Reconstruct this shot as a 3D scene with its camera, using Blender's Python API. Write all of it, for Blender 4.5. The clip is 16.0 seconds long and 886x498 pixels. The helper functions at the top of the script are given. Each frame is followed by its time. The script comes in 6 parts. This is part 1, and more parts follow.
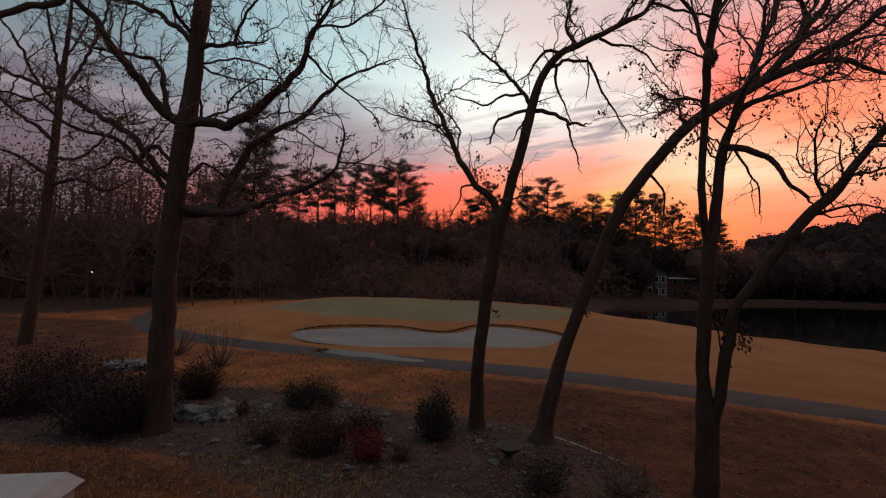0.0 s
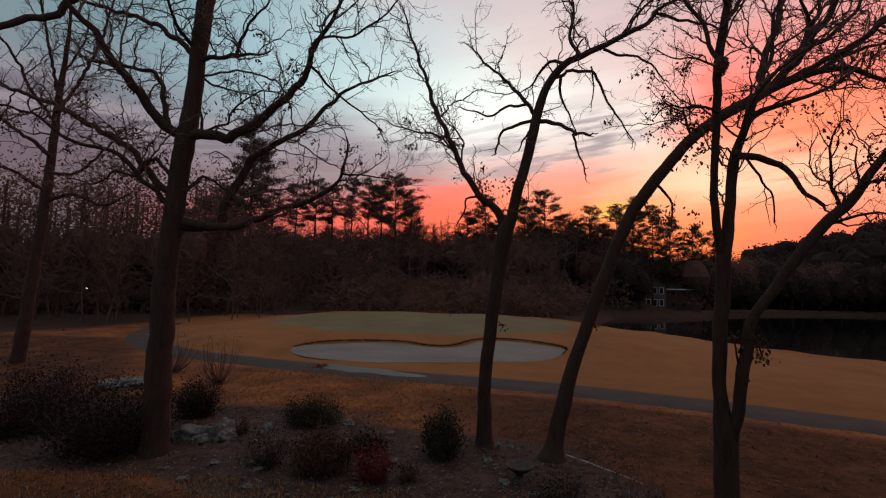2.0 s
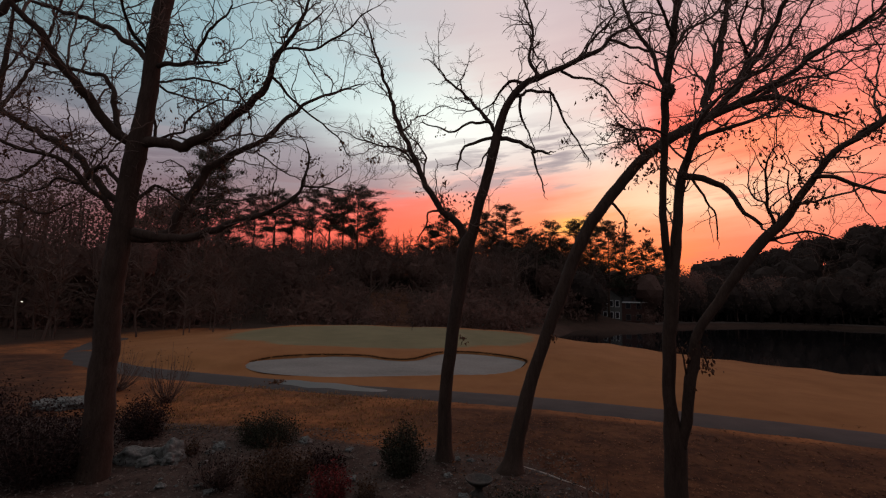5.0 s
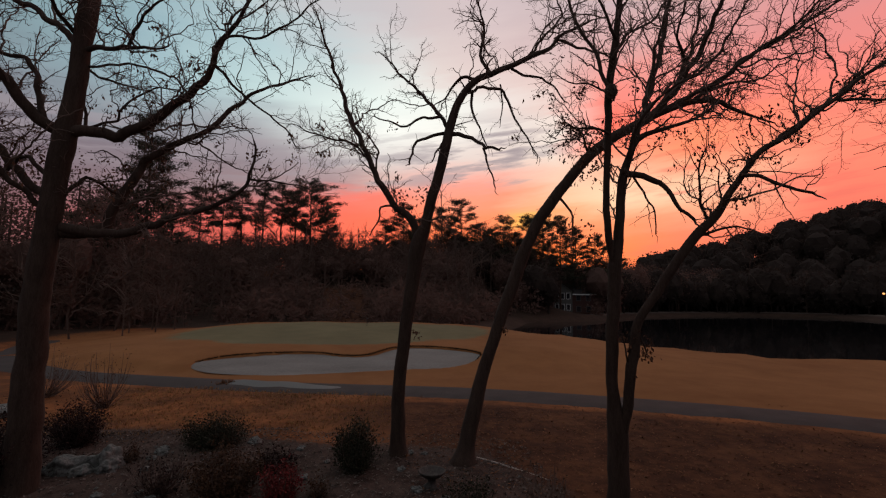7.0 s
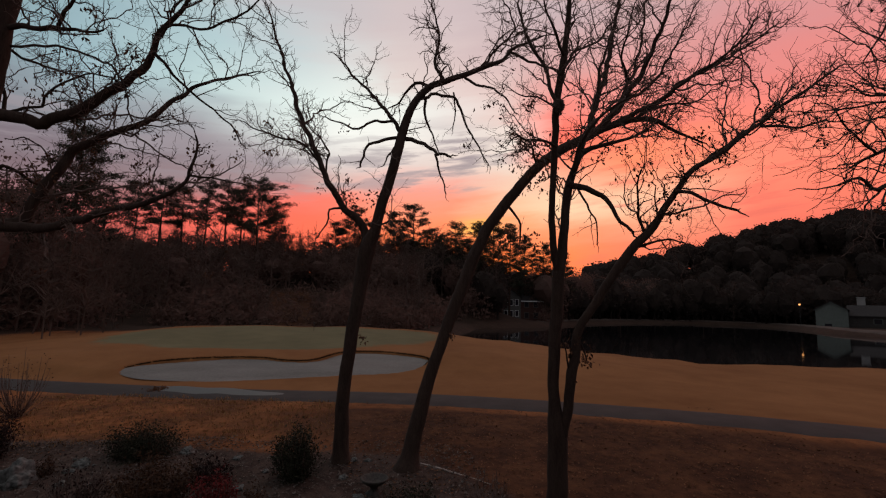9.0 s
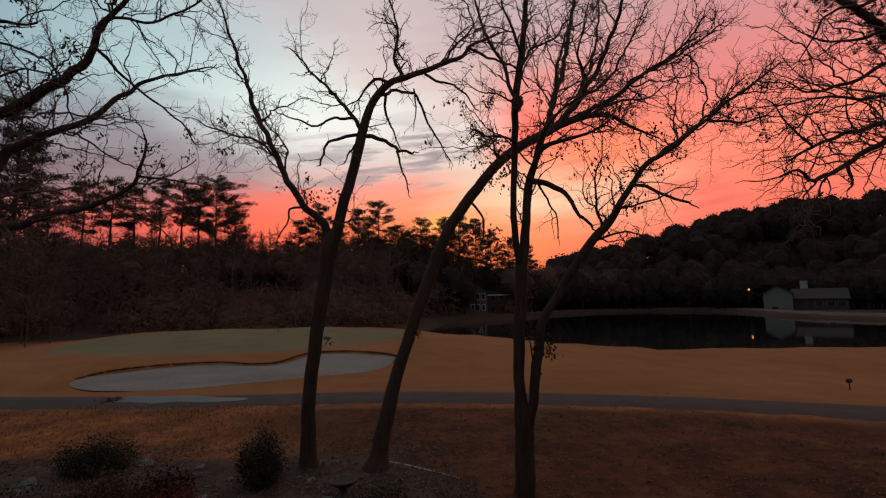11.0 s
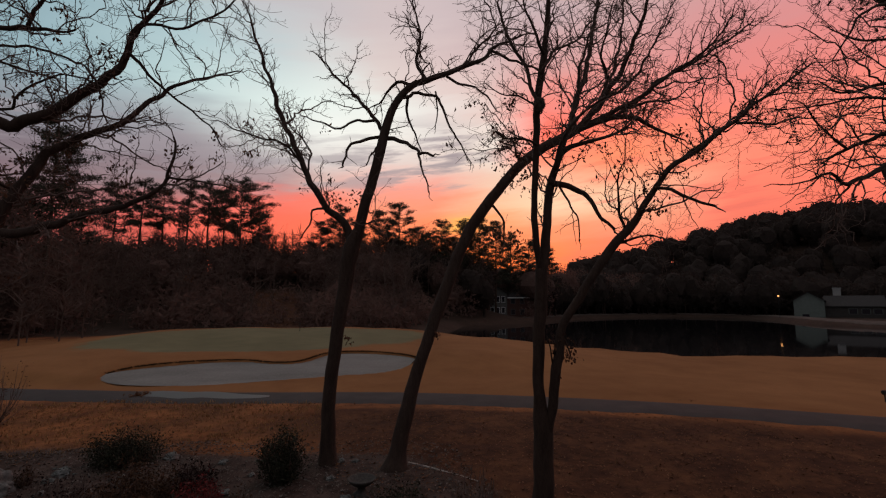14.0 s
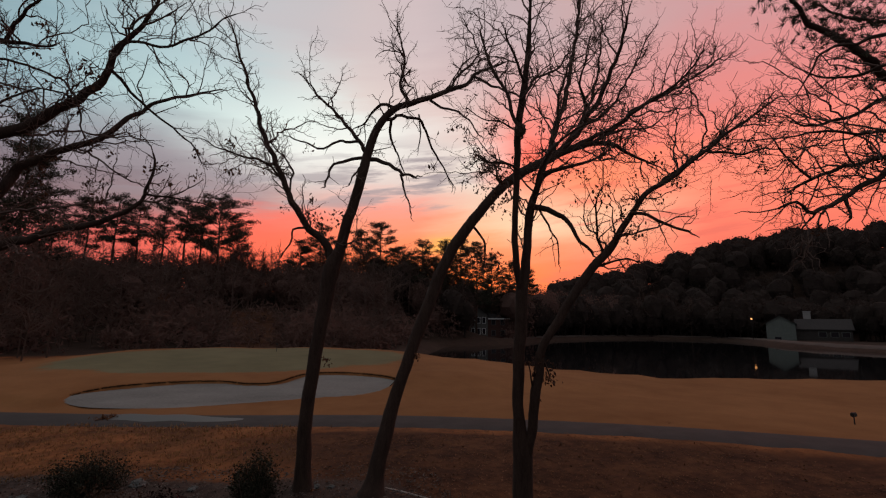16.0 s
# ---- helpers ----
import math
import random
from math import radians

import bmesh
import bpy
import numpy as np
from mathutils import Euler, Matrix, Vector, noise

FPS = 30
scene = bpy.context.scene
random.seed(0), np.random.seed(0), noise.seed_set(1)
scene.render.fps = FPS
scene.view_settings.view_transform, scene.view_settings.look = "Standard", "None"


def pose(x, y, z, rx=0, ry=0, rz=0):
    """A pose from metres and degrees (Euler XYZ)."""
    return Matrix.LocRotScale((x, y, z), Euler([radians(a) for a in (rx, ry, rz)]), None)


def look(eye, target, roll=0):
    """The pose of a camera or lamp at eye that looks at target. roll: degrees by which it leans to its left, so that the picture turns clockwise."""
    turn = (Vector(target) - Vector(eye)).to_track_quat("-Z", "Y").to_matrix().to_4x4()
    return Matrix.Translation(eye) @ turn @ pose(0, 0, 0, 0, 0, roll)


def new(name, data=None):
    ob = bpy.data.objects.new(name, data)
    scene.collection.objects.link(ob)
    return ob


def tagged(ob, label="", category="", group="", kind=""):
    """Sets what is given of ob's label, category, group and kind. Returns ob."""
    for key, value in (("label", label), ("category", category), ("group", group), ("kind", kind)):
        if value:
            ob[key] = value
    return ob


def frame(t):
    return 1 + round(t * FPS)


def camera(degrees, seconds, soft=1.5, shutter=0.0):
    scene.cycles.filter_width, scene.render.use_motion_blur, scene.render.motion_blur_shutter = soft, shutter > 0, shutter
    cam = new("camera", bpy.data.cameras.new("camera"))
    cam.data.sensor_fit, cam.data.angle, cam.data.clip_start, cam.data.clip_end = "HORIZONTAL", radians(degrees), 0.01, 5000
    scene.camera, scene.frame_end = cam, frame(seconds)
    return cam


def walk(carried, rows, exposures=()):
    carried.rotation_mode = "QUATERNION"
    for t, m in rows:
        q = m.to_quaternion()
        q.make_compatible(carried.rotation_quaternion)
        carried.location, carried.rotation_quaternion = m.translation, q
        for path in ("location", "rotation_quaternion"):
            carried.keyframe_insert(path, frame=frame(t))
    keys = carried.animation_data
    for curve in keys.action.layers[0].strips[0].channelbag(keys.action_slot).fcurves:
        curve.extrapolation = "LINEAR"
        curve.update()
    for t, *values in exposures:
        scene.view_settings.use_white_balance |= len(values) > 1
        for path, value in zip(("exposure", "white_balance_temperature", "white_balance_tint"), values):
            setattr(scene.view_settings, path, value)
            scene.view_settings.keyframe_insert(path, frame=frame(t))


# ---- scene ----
cam = camera(87.6, 16.0, 1.2)
PATH = [
    (0, (0.216, 0.26, 3.315), (0.078, 2.252, 3.434), 1.9),
    (0.5, (0.129, 0.346, 3.326), (0.068, 2.339, 3.489), 1.0),
    (1, (0.051, 0.404, 3.32), (0.039, 2.398, 3.473), 0.7),
    (1.5, (0.031, 0.428, 3.317), (-0.077, 2.419, 3.481), 2.1),
    (2, (0.038, 0.433, 3.314), (-0.088, 2.421, 3.49), 1.4),
    (2.5, (0.043, 0.423, 3.321), (-0.085, 2.408, 3.526), 1.8),
    (3, (0.044, 0.397, 3.33), (-0.073, 2.38, 3.562), 1.5),
    (5.5, (0.074, 0.382, 3.323), (0.17, 2.366, 3.56), 1.8),
    (6, (0.095, 0.369, 3.332), (0.248, 2.346, 3.587), 1.8),
    (6.5, (0.102, 0.357, 3.33), (0.29, 2.336, 3.547), 0.6),
    (7, (0.124, 0.354, 3.327), (0.349, 2.329, 3.542), 0.5),
    (7.5, (0.133, 0.338, 3.329), (0.402, 2.306, 3.564), 1.1),
    (8, (0.155, 0.336, 3.332), (0.472, 2.296, 3.572), 0.7),
    (8.5, (0.158, 0.336, 3.329), (0.533, 2.284, 3.58), 1.0),
    (9, (0.179, 0.339, 3.331), (0.607, 2.278, 3.571), 1.3),
    (9.5, (0.188, 0.352, 3.333), (0.693, 2.274, 3.567), 1.2),
    (12, (0.227, 0.321, 3.358), (0.803, 2.223, 3.581), -0.8),
    (12.5, (0.218, 0.326, 3.349), (0.697, 2.254, 3.581), -1.6),
    (13, (0.219, 0.321, 3.34), (0.639, 2.265, 3.548), -2.0),
    (13.5, (0.225, 0.317, 3.345), (0.676, 2.254, 3.555), -1.5),
    (14, (0.211, 0.313, 3.349), (0.698, 2.239, 3.581), 0.2),
    (14.5, (0.208, 0.31, 3.354), (0.733, 2.224, 3.599), 0.4),
    (15, (0.214, 0.299, 3.361), (0.749, 2.208, 3.624), 0.1),
    (15.5, (0.214, 0.281, 3.365), (0.758, 2.181, 3.67), 0.0),
    (16, (0.204, 0.282, 3.364), (0.765, 2.175, 3.683), 0.6),
]
walk(cam, [(t, look(eye, target, roll)) for t, eye, target, roll in PATH], exposures=((0, 0.16), (3, 0.14), (6.5, 0.06), (9, 0.0), (12, -0.04), (16, -0.02)))

# ---- light: a dawn sky, red over the eastern woods, blue-grey to the north and behind ----


def lin(r, g, b):
    """Linear colour from 0-255 display values."""
    return tuple((c / 255 / 12.92 if c <= 10 else ((c / 255 + 0.055) / 1.055) ** 2.4) for c in (r, g, b)) + (1.0,)


def nodes_of(tree):
    tree.nodes.clear()

    def add(kind, links=None, **values):
        n = tree.nodes.new(kind)
        for k, v in values.items():
            if k.startswith("in_"):
                n.inputs[int(k[3:])].default_value = v
            else:
                setattr_safe(n, k, v)
        for slot, src in (links or {}).items():
            tree.links.new(src, n.inputs[slot])
        return n

    return add


def setattr_safe(n, k, v):
    if k == "operation":
        n.operation = v
    elif k == "blend_type":
        n.blend_type = v
    elif k == "data_type":
        n.data_type = v
    elif k == "interpolation_type":
        n.interpolation_type = v
    elif k == "attribute_name":
        n.attribute_name = v
    elif k == "clamp":
        n.use_clamp = v
    elif k == "noise_dimensions":
        n.noise_dimensions = v
    elif k == "sky_type":
        n.sky_type = v


def ramp(add, fac, stops, smooth=True):
    n = add("ShaderNodeValToRGB", {0: fac})
    n.color_ramp.interpolation = "EASE" if smooth else "LINEAR"
    while len(n.color_ramp.elements) < len(stops):
        n.color_ramp.elements.new(0.5)
    for e, (p, c) in zip(n.color_ramp.elements, stops):
        e.position, e.color = p, c
    return n.outputs[0]


def build_world():
    world = bpy.data.worlds.new("dawn_sky")
    scene.world = world
    world.use_nodes = True
    add = nodes_of(world.node_tree)
    co = add("ShaderNodeTexCoord")
    sep = add("ShaderNodeSeparateXYZ", {0: co.outputs["Generated"]})
    x, y, z = sep.outputs

    def m(op, a, b=0.0, c=0.0):
        n = add("ShaderNodeMath", operation=op)
        for i, v in enumerate((a, b, c)):
            if isinstance(v, (int, float)):
                n.inputs[i].default_value = v
            else:
                world.node_tree.links.new(v, n.inputs[i])
        return n.outputs[0]

    def band(v, lo, hi):
        n = add("ShaderNodeMapRange", {0: v}, interpolation_type="SMOOTHSTEP", in_1=lo, in_2=hi)
        return n.outputs[0]

    def mix(fac, a, b):
        n = add("ShaderNodeMix", data_type="RGBA")
        for i, v in ((0, fac), (6, a), (7, b)):
            if isinstance(v, (int, float, tuple)):
                n.inputs[i].default_value = v
            else:
                world.node_tree.links.new(v, n.inputs[i])
        return n.outputs[2]

    deg = 57.29578
    az0 = m("MULTIPLY", m("ARCTAN2", x, y), deg)
    el0 = m("MULTIPLY", m("ARCSINE", z), deg)
    # cloud streaks: noise in azimuth and elevation, drawn out along the horizon
    flat = add("ShaderNodeCombineXYZ", {0: m("MULTIPLY", az0, 0.05), 1: m("ADD", m("MULTIPLY", el0, 0.2), m("MULTIPLY", az0, -0.012))})
    big = add("ShaderNodeTexNoise", {0: flat.outputs[0]}, in_2=1.0, in_3=3.0, in_4=0.5)
    slant = add("ShaderNodeCombineXYZ", {0: m("MULTIPLY", az0, 0.075), 1: m("ADD", m("MULTIPLY", el0, 0.55), m("MULTIPLY", az0, -0.05))})
    fine = add("ShaderNodeTexNoise", {0: slant.outputs[0]}, in_2=1.0, in_3=6.0, in_4=0.58)
    nb = m("SUBTRACT", big.outputs[0], 0.5)
    nf = m("SUBTRACT", fine.outputs[0], 0.5)
    az = m("ADD", az0, m("ADD", m("MULTIPLY", nb, 5.0), m("MULTIPLY", nf, 7.0)))
    el = m("ADD", el0, m("ADD", m("MULTIPLY", nb, 1.5), m("MULTIPLY", nf, 4.0)))
    e01 = m("DIVIDE", el, 50.0)

    def column(*stops):
        return ramp(add, e01, [(e / 50.0, lin(*c)) for e, c in stops], False)

    # colours by height above the horizon, from the north round to the south-east
    col = column((0, (92, 74, 82)), (12, (100, 84, 94)), (17, (106, 98, 108)), (21, (112, 124, 132)), (27, (107, 132, 138)), (36, (112, 138, 146)))
    for a0, a1, stops in (
        (-42, -28, ((0, (165, 70, 66)), (8, (172, 82, 82)), (11, (128, 104, 111)), (15, (122, 110, 118)), (18, (132, 138, 145)), (22, (145, 170, 178)), (30, (138, 164, 172)), (42, (130, 156, 166)))),
        (-28, -16, ((0, (235, 84, 66)), (9, (222, 92, 80)), (12, (150, 118, 120)), (15, (136, 122, 128)), (18, (146, 140, 146)), (21, (168, 178, 180)), (24, (179, 201, 201)), (28, (168, 190, 194)), (33, (172, 184, 187)), (45, (150, 162, 170)))),
        (-16, -8, ((0, (250, 90, 62)), (9, (242, 100, 78)), (12.2, (234, 108, 94)), (13.4, (160, 132, 134)), (16.5, (168, 158, 160)), (19, (202, 206, 203)), (23, (206, 219, 215)), (28, (184, 196, 198)), (33, (184, 182, 185)))),
        (-8, -1, ((0, (252, 92, 58)), (9, (246, 104, 76)), (12.6, (236, 116, 98)), (14.2, (204, 170, 162)), (16.5, (204, 194, 190)), (20, (232, 233, 226)), (24, (219, 228, 222)), (28, (204, 204, 202)), (33, (188, 181, 183)))),
        (-1, 6, ((0, (255, 96, 50)), (8, (250, 120, 76)), (11, (244, 138, 104)), (14, (234, 150, 134)), (17, (216, 200, 193)), (20, (232, 229, 221)), (24, (225, 229, 222)), (27, (212, 197, 192)), (33, (196, 181, 181)))),
        (6, 13, ((0, (255, 88, 44)), (6, (255, 118, 60)), (8.4, (250, 122, 78)), (10, (246, 134, 94)), (12, (240, 140, 110)), (14, (234, 150, 132)), (17, (218, 198, 189)), (20, (214, 204, 198)), (23, (222, 213, 207)), (27, (212, 190, 185)), (33, (196, 178, 179)))),
        (13, 20, ((0, (255, 84, 40)), (5.5, (255, 116, 54)), (8, (246, 124, 80)), (9.8, (246, 148, 98)), (12, (240, 176, 138)), (14.5, (230, 190, 166)), (18, (224, 210, 199)), (21, (226, 208, 198)), (25, (216, 184, 177)), (30, (196, 170, 170)), (36, (186, 170, 172)))),
        (20, 27, ((0, (244, 88, 54)), (6, (250, 122, 74)), (9, (242, 146, 106)), (11.5, (244, 200, 162)), (13, (243, 200, 164)), (15, (244, 174, 142)), (17.5, (249, 138, 110)), (20, (252, 108, 88)), (24, (232, 132, 120)), (28, (206, 156, 152)), (33, (188, 164, 166)))),
        (27, 36, ((0, (236, 92, 68)), (7, (240, 116, 90)), (10, (246, 162, 126)), (12, (247, 190, 154)), (14.5, (250, 160, 124)), (17, (253, 138, 96)), (20, (249, 124, 98)), (23, (236, 134, 122)), (27, (214, 148, 143)), (32, (192, 157, 156)))),
        (36, 48, ((0, (228, 100, 80)), (9, (234, 108, 88)), (12, (246, 120, 96)), (15, (250, 130, 104)), (18, (245, 130, 108)), (22, (228, 127, 117)), (27, (211, 133, 130)), (33, (195, 146, 147)))),
    ):
        n = add("ShaderNodeMapRange", {0: az}, in_1=a0, in_2=a1)
        col = mix(n.outputs[0], col, column(*stops))

    def lobe(a0, e0, wa, we):
        da, de = m("DIVIDE", m("SUBTRACT", az, a0), wa), m("DIVIDE", m("SUBTRACT", el, e0), we)
        return m("EXPONENT", m("MULTIPLY", m("ADD", m("MULTIPLY", da, da), m("MULTIPLY", de, de)), -1.0))

    # mauve cloud bars above the glow, a darker bank among them, and faint streaks in the coral
    bars = m("MULTIPLY", band(nf, -0.03, 0.10), m("MULTIPLY", band(el0, 12.5, 14.5), m("SUBTRACT", 1.0, band(el0, 17.0, 22.0))))
    bars = m("MULTIPLY", bars, m("SUBTRACT", 1.0, band(az0, 15.0, 22.0)))
    col = mix(m("MULTIPLY", bars, 0.6), col, lin(146, 134, 140))
    bank = m("MULTIPLY", lobe(13.0, 18.8, 8.0, 2.8), band(nf, -0.05, 0.09))
    col = mix(m("MULTIPLY", bank, 0.9), col, lin(142, 130, 136))
    thread = m("MULTIPLY", band(nf, 0.02, 0.16), m("MULTIPLY", band(az0, 24.0, 34.0), m("SUBTRACT", 1.0, band(el0, 12.0, 24.0))))
    col = mix(m("MULTIPLY", thread, 0.5), col, lin(214, 96, 84))
    # the glow where the sun is about to rise
    col = mix(m("MULTIPLY", lobe(16.4, 9.6, 2.2, 1.1), 0.6), col, (1.0, 0.60, 0.09, 1.0))
    # the western half of the sky is a dim blue-grey; overhead thin cloud
    front = band(y, -0.25, 0.55)
    col = mix(front, lin(128, 126, 134), col)
    col = mix(band(z, 0.55, 0.95), col, lin(168, 160, 162))
    bg = add("ShaderNodeBackground", {0: col}, in_1=SKY)
    sky = add("ShaderNodeTexSky", sky_type="NISHITA")
    sky.sun_disc, sky.sun_elevation, sky.sun_rotation = False, radians(0.5), radians(18)
    thin = add("ShaderNodeBackground", {0: sky.outputs[0]}, in_1=0.02)
    both = add("ShaderNodeAddShader", {0: bg.outputs[0], 1: thin.outputs[0]})
    add("ShaderNodeOutputWorld", {0: both.outputs[0]})


SKY = 1.17
build_world()

# ---- materials ----
MATS = {}


def material(name, dark, light, scale=6.0, rough=0.85, bump=0.3, bump_scale=40.0, stretch=(1, 1, 1), metal=0.0, spread=0.0, glow=None, sheer=0.0):
    """Two colours mixed by noise at two scales, with fine relief; spread varies single pieces."""
    if name in MATS:
        return MATS[name]
    mat = bpy.data.materials.new(name)
    mat.use_nodes = True
    add = nodes_of(mat.node_tree)
    co = add("ShaderNodeTexCoord")
    mp = add("ShaderNodeMapping", {0: co.outputs["Object"]})
    mp.inputs[3].default_value = stretch
    a = add("ShaderNodeTexNoise", {0: mp.outputs[0]}, in_2=scale, in_3=5.0, in_4=0.6)
    b = add("ShaderNodeTexNoise", {0: mp.outputs[0]}, in_2=bump_scale, in_3=4.0, in_4=0.6)
    s = add("ShaderNodeMath", {0: a.outputs[0], 1: b.outputs[0]}, operation="ADD")
    f = s.outputs[0]
    if spread:
        geo = add("ShaderNodeNewGeometry")
        r = add("ShaderNodeMath", {0: geo.outputs["Random Per Island"]}, operation="MULTIPLY_ADD", in_1=spread, in_2=-spread / 2)
        f = add("ShaderNodeMath", {0: f, 1: r.outputs[0]}, operation="ADD").outputs[0]
    col = ramp(add, add("ShaderNodeMapRange", {0: f}, in_1=0.65, in_2=1.35).outputs[0], [(0.0, (*dark, 1)), (1.0, (*light, 1))], False)
    bm = add("ShaderNodeBump", {2: b.outputs[0]}, in_0=bump, in_1=0.02)
    p = add("ShaderNodeBsdfPrincipled", {0: col, 5: bm.outputs[0]})
    p.inputs["Roughness"].default_value = rough
    p.inputs["Metallic"].default_value = metal
    p.inputs["Specular IOR Level"].default_value = 0.25
    if glow:
        p.inputs["Emission Color"].default_value = (*glow[:3], 1)
        p.inputs["Emission Strength"].default_value = glow[3]
    last = p.outputs[0]
    if sheer:  # thin sprays let some light through
        tl = add("ShaderNodeBsdfTranslucent", {0: col})
        last = add("ShaderNodeMixShader", {1: last, 2: tl.outputs[0]}, in_0=sheer).outputs[0]
    add("ShaderNodeOutputMaterial", {0: last})
    MATS[name] = mat
    return mat


BARK = material("bark", (0.022, 0.0135, 0.0105), (0.068, 0.045, 0.034), 5, 0.95, 0.9, 26, (3, 3, 0.6))
TWIG = material("twig_bark", (0.080, 0.054, 0.046), (0.17, 0.118, 0.098), 9, 0.95, 0.2)
DEAD_LEAF = material("withered_leaf", (0.05, 0.022, 0.014), (0.16, 0.075, 0.04), 3, 0.9, 0.1, spread=0.6)
PINE_BARK = material("pine_bark", (0.035, 0.022, 0.016), (0.09, 0.055, 0.04), 3, 0.95, 0.5)
NEEDLE = material("pine_needles", (0.030, 0.029, 0.019), (0.074, 0.072, 0.046), 2, 0.8, 0.0, spread=0.5)
FAR_TWIG = material("winter_wood", (0.112, 0.077, 0.063), (0.180, 0.126, 0.103), 1, 0.95, 0.0, spread=0.25, sheer=0.5)
DENSE_WOOD = material("tangled_wood", (0.118, 0.073, 0.060), (0.165, 0.102, 0.083), 0.5, 0.95, 0.0, spread=0.15, sheer=0.5)
FAR_EVERGREEN = material("distant_evergreen", (0.036, 0.027, 0.023), (0.064, 0.047, 0.039), 0.5, 0.95, 0.0, spread=0.25, sheer=0.5)
ASPHALT = material("worn_asphalt", (0.027, 0.024, 0.023), (0.056, 0.050, 0.048), 1.2, 0.95, 0.4, 90)
SAND = material("raked_sand", (0.105, 0.104, 0.095), (0.215, 0.212, 0.196), 0.55, 0.95, 0.5, 14, (0.6, 1.6, 1))
STONE = material("garden_stone", (0.022, 0.024, 0.022), (0.19, 0.20, 0.19), 9, 0.9, 0.8, 25)
MULCH_CHIP = material("mulch_chip", (0.04, 0.032, 0.027), (0.15, 0.13, 0.115), 3, 0.95, 0.1, spread=0.7)
STRAW_LEAF = material("fallen_leaf", (0.075, 0.032, 0.016), (0.20, 0.095, 0.046), 3, 0.9, 0.1, spread=0.5)
GRASS_BLADE = material("dormant_grass", (0.14, 0.075, 0.030), (0.36, 0.21, 0.085), 3, 0.9, 0.0, spread=0.7)
BOX_LEAF = material("dark_evergreen_leaf", (0.014, 0.014, 0.008), (0.036, 0.037, 0.021), 4, 0.85, 0.0, spread=0.6)
DUSK_LEAF = material("purplish_leaf", (0.014, 0.006, 0.005), (0.028, 0.013, 0.011), 4, 0.8, 0.0, spread=0.6)
RUSSET_LEAF = material("russet_leaf", (0.028, 0.014, 0.008), (0.085, 0.042, 0.020), 4, 0.8, 0.0, spread=0.6)
RED_LEAF = material("crimson_leaf", (0.06, 0.008, 0.008), (0.19, 0.022, 0.02), 4, 0.7, 0.0, spread=0.6)
SIDING = material("pale_siding", (0.095, 0.114, 0.100), (0.145, 0.168, 0.150), 1.5, 0.8, 0.1)
GREY_SIDING = material("grey_siding", (0.075, 0.074, 0.068), (0.125, 0.124, 0.113), 1.5, 0.8, 0.1)
SHINGLE = material("dark_shingle", (0.024, 0.023, 0.022), (0.050, 0.047, 0.045), 2, 0.9, 0.3)
TRIM = material("white_trim", (0.55, 0.55, 0.54), (0.75, 0.75, 0.74), 3, 0.6, 0.05)
BRICK = material("chimney_brick", (0.20, 0.20, 0.19), (0.30, 0.295, 0.28), 6, 0.9, 0.2)
CABINET = material("grey_painted_steel", (0.24, 0.25, 0.25), (0.34, 0.35, 0.35), 4, 0.55, 0.05)
DEADWOOD = material("bleached_wood", (0.22, 0.19, 0.17), (0.45, 0.41, 0.37), 8, 0.9, 0.3)
CONCRETE = material("weathered_concrete", (0.25, 0.24, 0.23), (0.40, 0.38, 0.36), 2, 0.9, 0.2)
CLAY = material("earth_bank", (0.045, 0.035, 0.029), (0.095, 0.076, 0.064), 0.4, 0.95, 0.2)
GLOW_WARM = material("lit_lamp", (0.8, 0.5, 0.2), (0.9, 0.6, 0.3), 1, 0.5, 0.0, glow=(1.0, 0.40, 0.11, 1.5))
GLOW_WHITE = material("lit_white_lamp", (0.8, 0.8, 0.8), (0.9, 0.9, 0.9), 1, 0.5, 0.0, glow=(1.0, 0.80, 0.65, 1.0))
DARK_METAL = material("dark_metal", (0.03, 0.03, 0.03), (0.06, 0.06, 0.06), 5, 0.5, 0.1, metal=0.6)


def glassy(name, colour, rough, bump, scale):
    mat = bpy.data.materials.new(name)
    mat.use_nodes = True
    add = nodes_of(mat.node_tree)
    co = add("ShaderNodeTexCoord")
    n = add("ShaderNodeTexNoise", {0: co.outputs["Object"]}, in_2=scale, in_3=3.0)
    bm = add("ShaderNodeBump", {2: n.outputs[0]}, in_0=bump, in_1=0.02)
    p = add("ShaderNodeBsdfPrincipled", {5: bm.outputs[0]})
    p.inputs[0].default_value = (*colour, 1)
    p.inputs["Roughness"].default_value = rough
    p.inputs["IOR"].default_value = 1.33
    add("ShaderNodeOutputMaterial", {0: p.outputs[0]})
    return mat


LAKE = glassy("lake_water", (0.006, 0.007, 0.008), 0.04, 0.10, 1.5)
PUDDLE = glassy("wet_silt", (0.046, 0.046, 0.046), 0.42, 0.15, 6.0)
PANE = glassy("window_glass", (0.02, 0.02, 0.025), 0.05, 0.0, 1.0)


